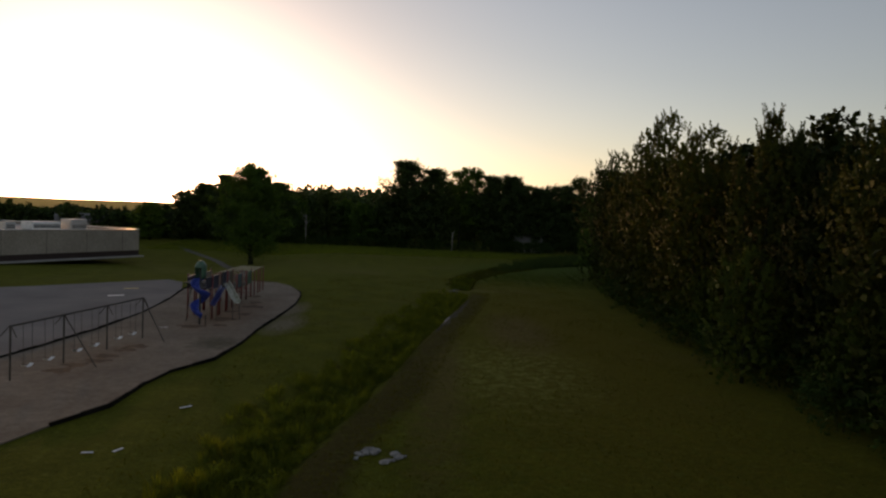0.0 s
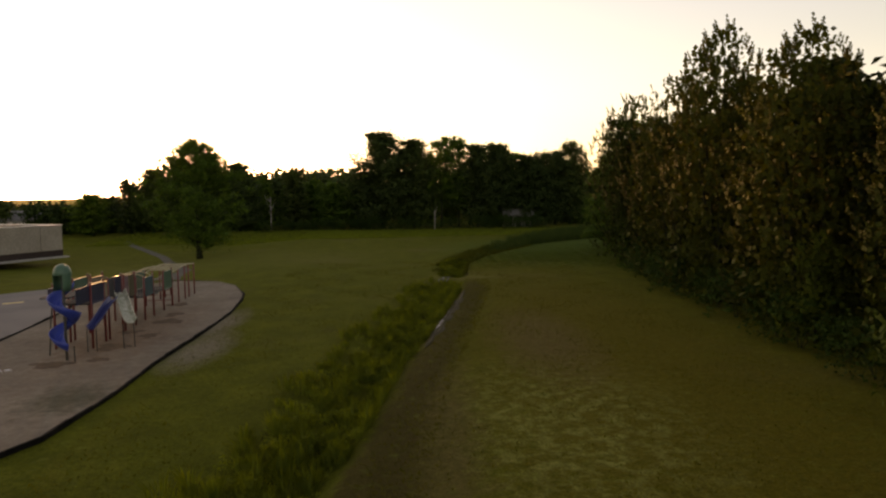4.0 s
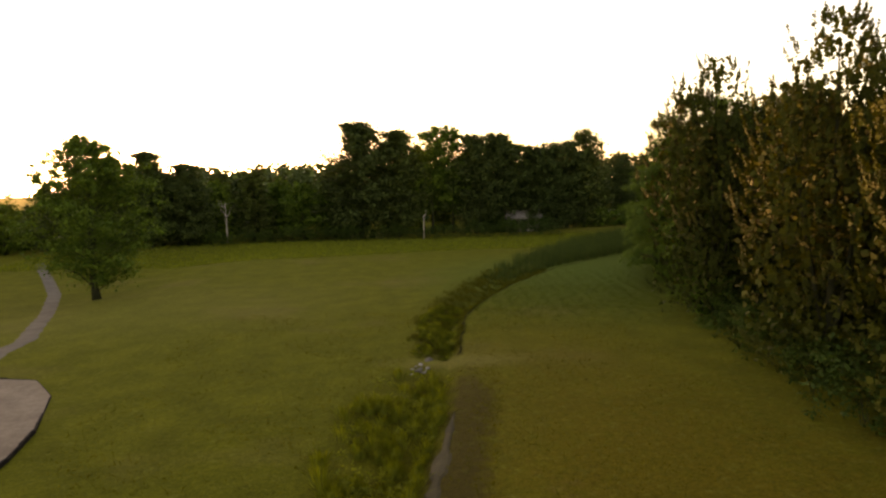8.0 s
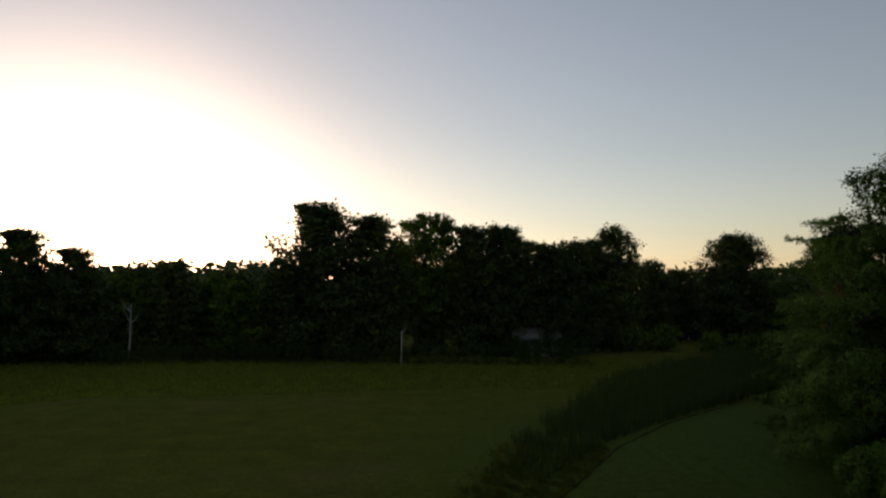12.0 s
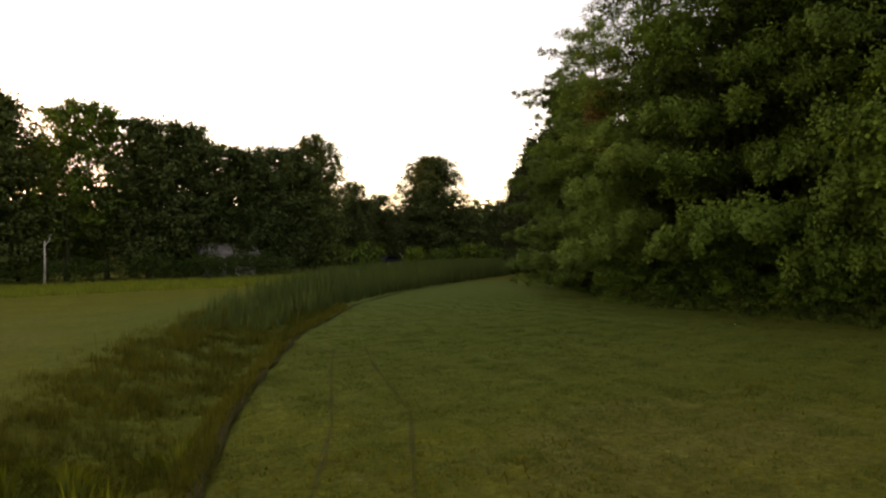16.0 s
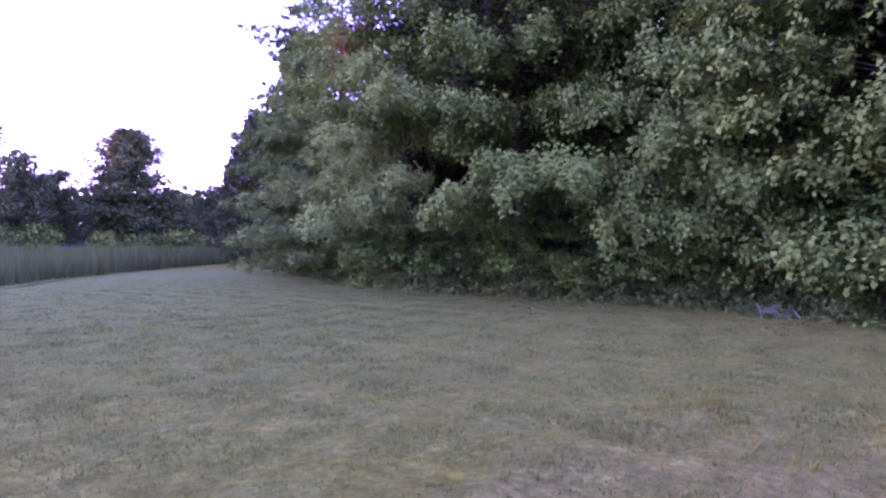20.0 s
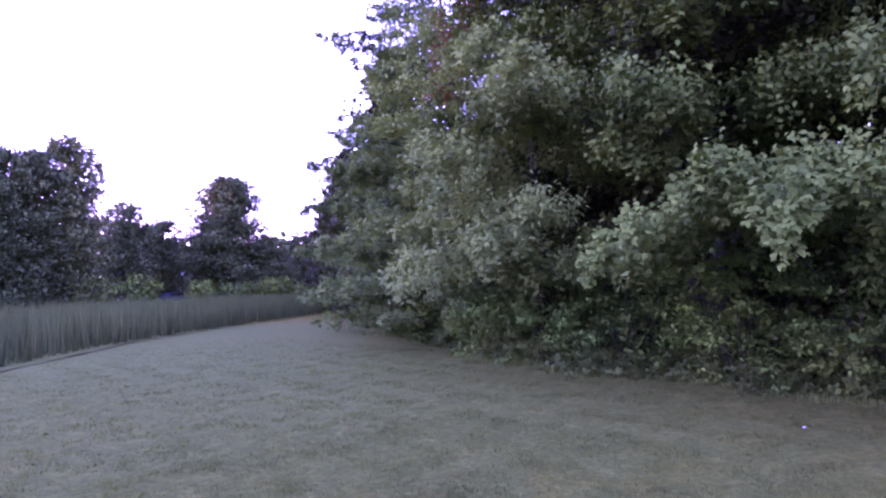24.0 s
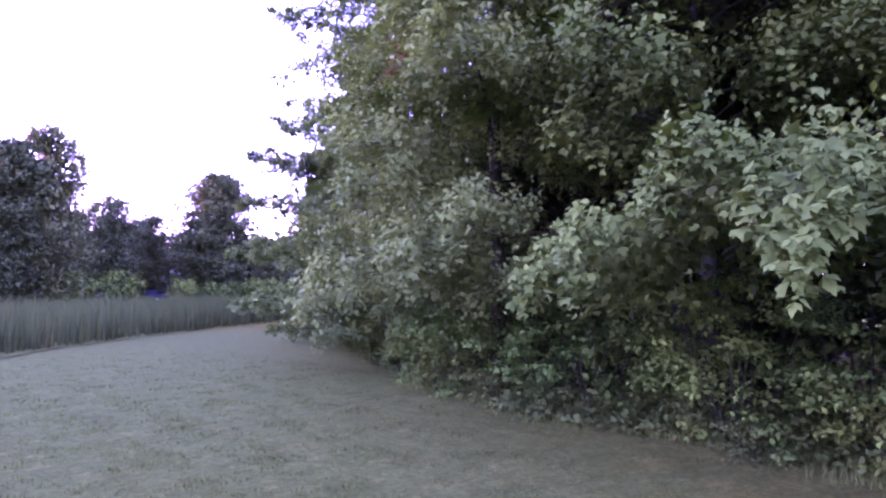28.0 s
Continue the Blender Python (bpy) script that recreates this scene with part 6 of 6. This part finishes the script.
# ---------------------------------------------------------------- far houses and cars
def house(x, y, rz, w, d, h, ridge, label):
    ob = thing("house", label, "house", at=(x, y, float(ground_z(x, y)) - 0.05), rz=rz)
    part("wall", Geo().box(-w / 2, -d / 2, 0, w / 2, d / 2, h, bev=0.02), M_SIDING, ob)
    o = 0.4
    r = Geo().add([(-w / 2 - o, -d / 2 - o, h), (w / 2 + o, -d / 2 - o, h), (w / 2 + o, d / 2 + o, h), (-w / 2 - o, d / 2 + o, h), (-w / 2 - o, 0, h + ridge), (w / 2 + o, 0, h + ridge),
                   (-w / 2 - o, -d / 2 - o, h - 0.12), (w / 2 + o, -d / 2 - o, h - 0.12), (w / 2 + o, d / 2 + o, h - 0.12), (-w / 2 - o, d / 2 + o, h - 0.12)],
                  [(0, 1, 5, 4), (2, 3, 4, 5), (0, 4, 3), (1, 2, 5), (6, 7, 1, 0), (7, 8, 2, 1), (8, 9, 3, 2), (9, 6, 0, 3), (9, 8, 7, 6)])
    part("roof", r, M_SHINGLE, ob)
    for k in (-0.3, 0.25):
        win = part("window", Geo().box(k * w - 0.5, -d / 2 - 0.03, h * 0.4, k * w + 0.5, -d / 2 + 0.02, h * 0.85), M_WHITE, ob)
        part("pane", Geo().box(k * w - 0.43, -d / 2 - 0.04, h * 0.43, k * w + 0.43, -d / 2 - 0.025, h * 0.82, bev=0.003), M_GLASS, win)
    part("door", Geo().box(-0.45, -d / 2 - 0.03, 0.05, 0.45, -d / 2 + 0.02, 2.05), M_GREY, ob)


house(21.0, 139.0, 4, 5.2, 3.4, 2.3, 1.2, "small pale house half hidden by the far trees")
house(57.0, 186.0, -10, 11.0, 7.0, 2.6, 1.8, "low pale house with grey roof behind bushes")
house(-66.0, 128.0, 30, 10.0, 7.0, 2.6, 1.6, "low pale house beyond the school")


def car(x, y, rz, paint, label):
    ob = thing("parked_car", label, "car", "cars parked behind the reeds", (x, y, float(ground_z(x, y))), rz)
    prof = [(-2.1, 0.35), (2.1, 0.35), (2.15, 0.75), (1.2, 0.95), (0.55, 1.45), (-1.2, 1.48), (-1.9, 0.98), (-2.15, 0.9)]
    g = Geo().add([(px, s, pz) for s in (-0.85, 0.85) for px, pz in prof], [tuple(range(8)), tuple(range(8, 16))[::-1]] + [(i, i + 8, (i + 1) % 8 + 8, (i + 1) % 8) for i in range(8)])
    part("body", g, paint, ob)
    for s in (-1, 1):
        part("side_window", Geo().add([(px, s * 0.857, pz) for px, pz in ((0.95, 0.98), (0.5, 1.38), (-1.15, 1.4), (-1.6, 1.0))], [(0, 1, 2, 3)]), M_GLASS, ob)
        for wx in (-1.3, 1.3):
            wheel = part("wheel", Geo().tube([(wx, s * 0.68, 0.32), (wx, s * 0.88, 0.32)], 0.32, 16), M_TYRE, ob)
            part("rim", Geo().tube([(wx, s * 0.87, 0.32), (wx, s * 0.892, 0.32)], 0.19, 12), M_METAL, wheel)


car(51.0, 163.0, 15, M_CARBLUE, "dark blue car parked behind the bushes")
car(45.0, 167.5, 8, M_WHITE, "pale car parked behind the bushes")

# ---------------------------------------------------------------- stones, culvert, litter, brushwood
def stone(x, y, r, seed, label="pale rounded stone in the ditch", z=None, flat=0.6):
    bm = bmesh.new()
    bmesh.ops.create_icosphere(bm, subdivisions=2, radius=r)
    for v in bm.verts:
        v.co *= 1 + 0.3 * noise.noise(v.co / r * 1.1 + Vector((seed * 3.7, seed, 0))) + 0.25 * noise.noise(v.co / r * 2.7 + Vector((seed, 5, 0)))
        v.co.z *= flat
    me = bpy.data.meshes.new("stone")
    bm.to_mesh(me)
    bm.free()
    me.materials.append(M_STONE)
    ob = tagged(new("stone", me), label, "stone", "stones by the ditch")
    ob.matrix_basis = pose(x, y, (float(ground_z(x, y)) if z is None else z) + r * flat * 0.45, 0, 0, seed * 57)


s = np.random.default_rng(9)
for i in range(7):
    stone(4.9 + s.normal(0, 0.45), 60.9 + s.normal(0, 0.25), s.uniform(0.05, 0.11), i, "pale broken stone at the culvert mouth")
for i in range(30):
    u, w = s.uniform(-0.5, 0.5), s.normal(0, 0.1)
    cx, cy = (1.85, 19.25) if i % 2 else (2.75, 18.95)
    stone(cx + u * 0.55 + w, cy + u * 0.8 - w * 0.6, s.uniform(0.05, 0.15), i + 20, "whitish stone dumped beside the ditch", flat=0.45)
pipe = thing("culvert_pipe", "short grey concrete culvert pipe under the crossing", "culvert", at=(5.0, 61.8, float(ground_z(5.0, 61.8)) - 0.27), rz=-14)
g = Geo()
for r in (0.24, 0.19):
    g.v += [(math.cos(t) * r, yy, math.sin(t) * r) for yy in (-1.1, 1.1) for t in np.linspace(0, 6.283, 18, endpoint=False)]
for k in range(18):
    j = (k + 1) % 18
    g.f += [(k, j, 18 + j, 18 + k), (36 + k, 54 + k, 54 + j, 36 + j), (k, 36 + k, 36 + j, j), (18 + k, 18 + j, 54 + j, 54 + k)]
part("pipe", g, M_PATH, pipe)


def litter(x, y, w, d, rz, label):
    g = Geo()
    n = 5
    for i in range(n):
        for j in range(n):
            u, v = i / (n - 1) - 0.5, j / (n - 1) - 0.5
            g.v.append((u * w, v * d, 0.01 + 0.12 * min(w, d) * abs(math.sin(u * 7 + rz) * math.cos(v * 6))))
    g.f += [(i * n + j, i * n + j + 1, (i + 1) * n + j + 1, (i + 1) * n + j) for i in range(n - 1) for j in range(n - 1)]
    ob = tagged(new("litter", g.mesh("litter", M_LITTER)), label, "litter", "scraps of litter")
    ob.matrix_basis = pose(x, y, float(ground_z(x, y)) + 0.01, 0, 0, rz)
    ob.modifiers.new("thick", "SOLIDIFY").thickness = 0.008


litter(-4.65, 22.7, 0.42, 0.11, 48, "crumpled white plastic sheet on the grass")
litter(-4.9, 18.6, 0.34, 0.09, 70, "crumpled white plastic scrap on the grass")
litter(-5.6, 18.3, 0.3, 0.1, 10, "crumpled white plastic scrap on the grass")
litter(-11.4, 36.7, 0.4, 0.3, 40, "white paper scrap on the play sand")
litter(21.1, 78.35, 0.045, 0.03, 15, "tiny white scrap on the lawn")

brush = thing("brushwood_pile", "small heap of grey cut brushwood at the lawn's edge", "brushwood", at=(22.2, 74.3, 0.0))
for i in range(26):
    a, L = s.uniform(0, 6.28), s.uniform(0.2, 0.42)
    x, y, z = s.normal(0, 0.15), s.normal(0, 0.17), s.uniform(0.02, 0.18)
    part("stick", Geo().tube([(x - math.cos(a) * L / 2, y - math.sin(a) * L / 2, max(0.02, z + s.normal(0, 0.06))), (x, y, z + 0.04), (x + math.cos(a) * L / 2, y + math.sin(a) * L / 2, max(0.02, z + s.normal(0, 0.08)))], [0.014, 0.012, 0.005], 5), M_TWIG, brush)

# standing water in the muddy edge of the ditch
M_WATER, nt, b = mat("still_puddle", 0.38, 0.25)
b.inputs["Base Color"].default_value = (0.03, 0.025, 0.018, 1)
bump(nt, b, noise_tex(nt, 9.0, 4), 0.4, 0.02)
M_MUD = speckled("wet_mud", (0.034, 0.03, 0.012), (0.062, 0.052, 0.022), 1.2, 14, 0.9, 0.8, 0.04)
g, h = Geo(), Geo()
for k, (x, y) in enumerate(along([(3.55, 39.5), (4.15, 43.0), (4.85, 47.0), (5.5, 51.0), (6.1, 55.5)], 0.4)):
    w = 0.24 + 0.1 * math.sin(k * 0.9) + 0.06 * math.sin(k * 2.3)
    w *= min(1.0, 0.15 + k * 0.12, 0.15 + (40 - k) * 0.08)
    for c in (-1, -0.5, 0, 0.5, 1):
        g.v.append((x + c * w, y, float(ground_z(x + c * w, y)) + (0.02 if abs(c) < 1 else -0.01)))
    if 8 <= k <= 21:
        w = max(0.004, 0.035 + 0.06 * math.sin(k * 1.3) * math.sin(k * 0.7 + 1))
        w *= min(1.0, 0.3 + (k - 8) * 0.3, 0.3 + (21 - k) * 0.3)
        z = float(ground_z(x - 0.12, y)) + 0.055
        h.v += [(x - 0.12 - w, y, z), (x - 0.12 + w, y, z)]
g.f += [(i * 5 + j, i * 5 + j + 1, i * 5 + j + 6, i * 5 + j + 5) for i in range(len(g.v) // 5 - 1) for j in range(4)]
h.f += [(i * 2, i * 2 + 1, i * 2 + 3, i * 2 + 2) for i in range(len(h.v) // 2 - 1)]
tagged(new("mud_strip", g.mesh("mud_strip", M_MUD)), "strip of bare brown mud along the mown edge", "mud", kind="structure")
tagged(new("puddle", h.mesh("puddle", M_WATER)), "narrow puddle of standing water in the ditch's muddy edge", "water", kind="structure")
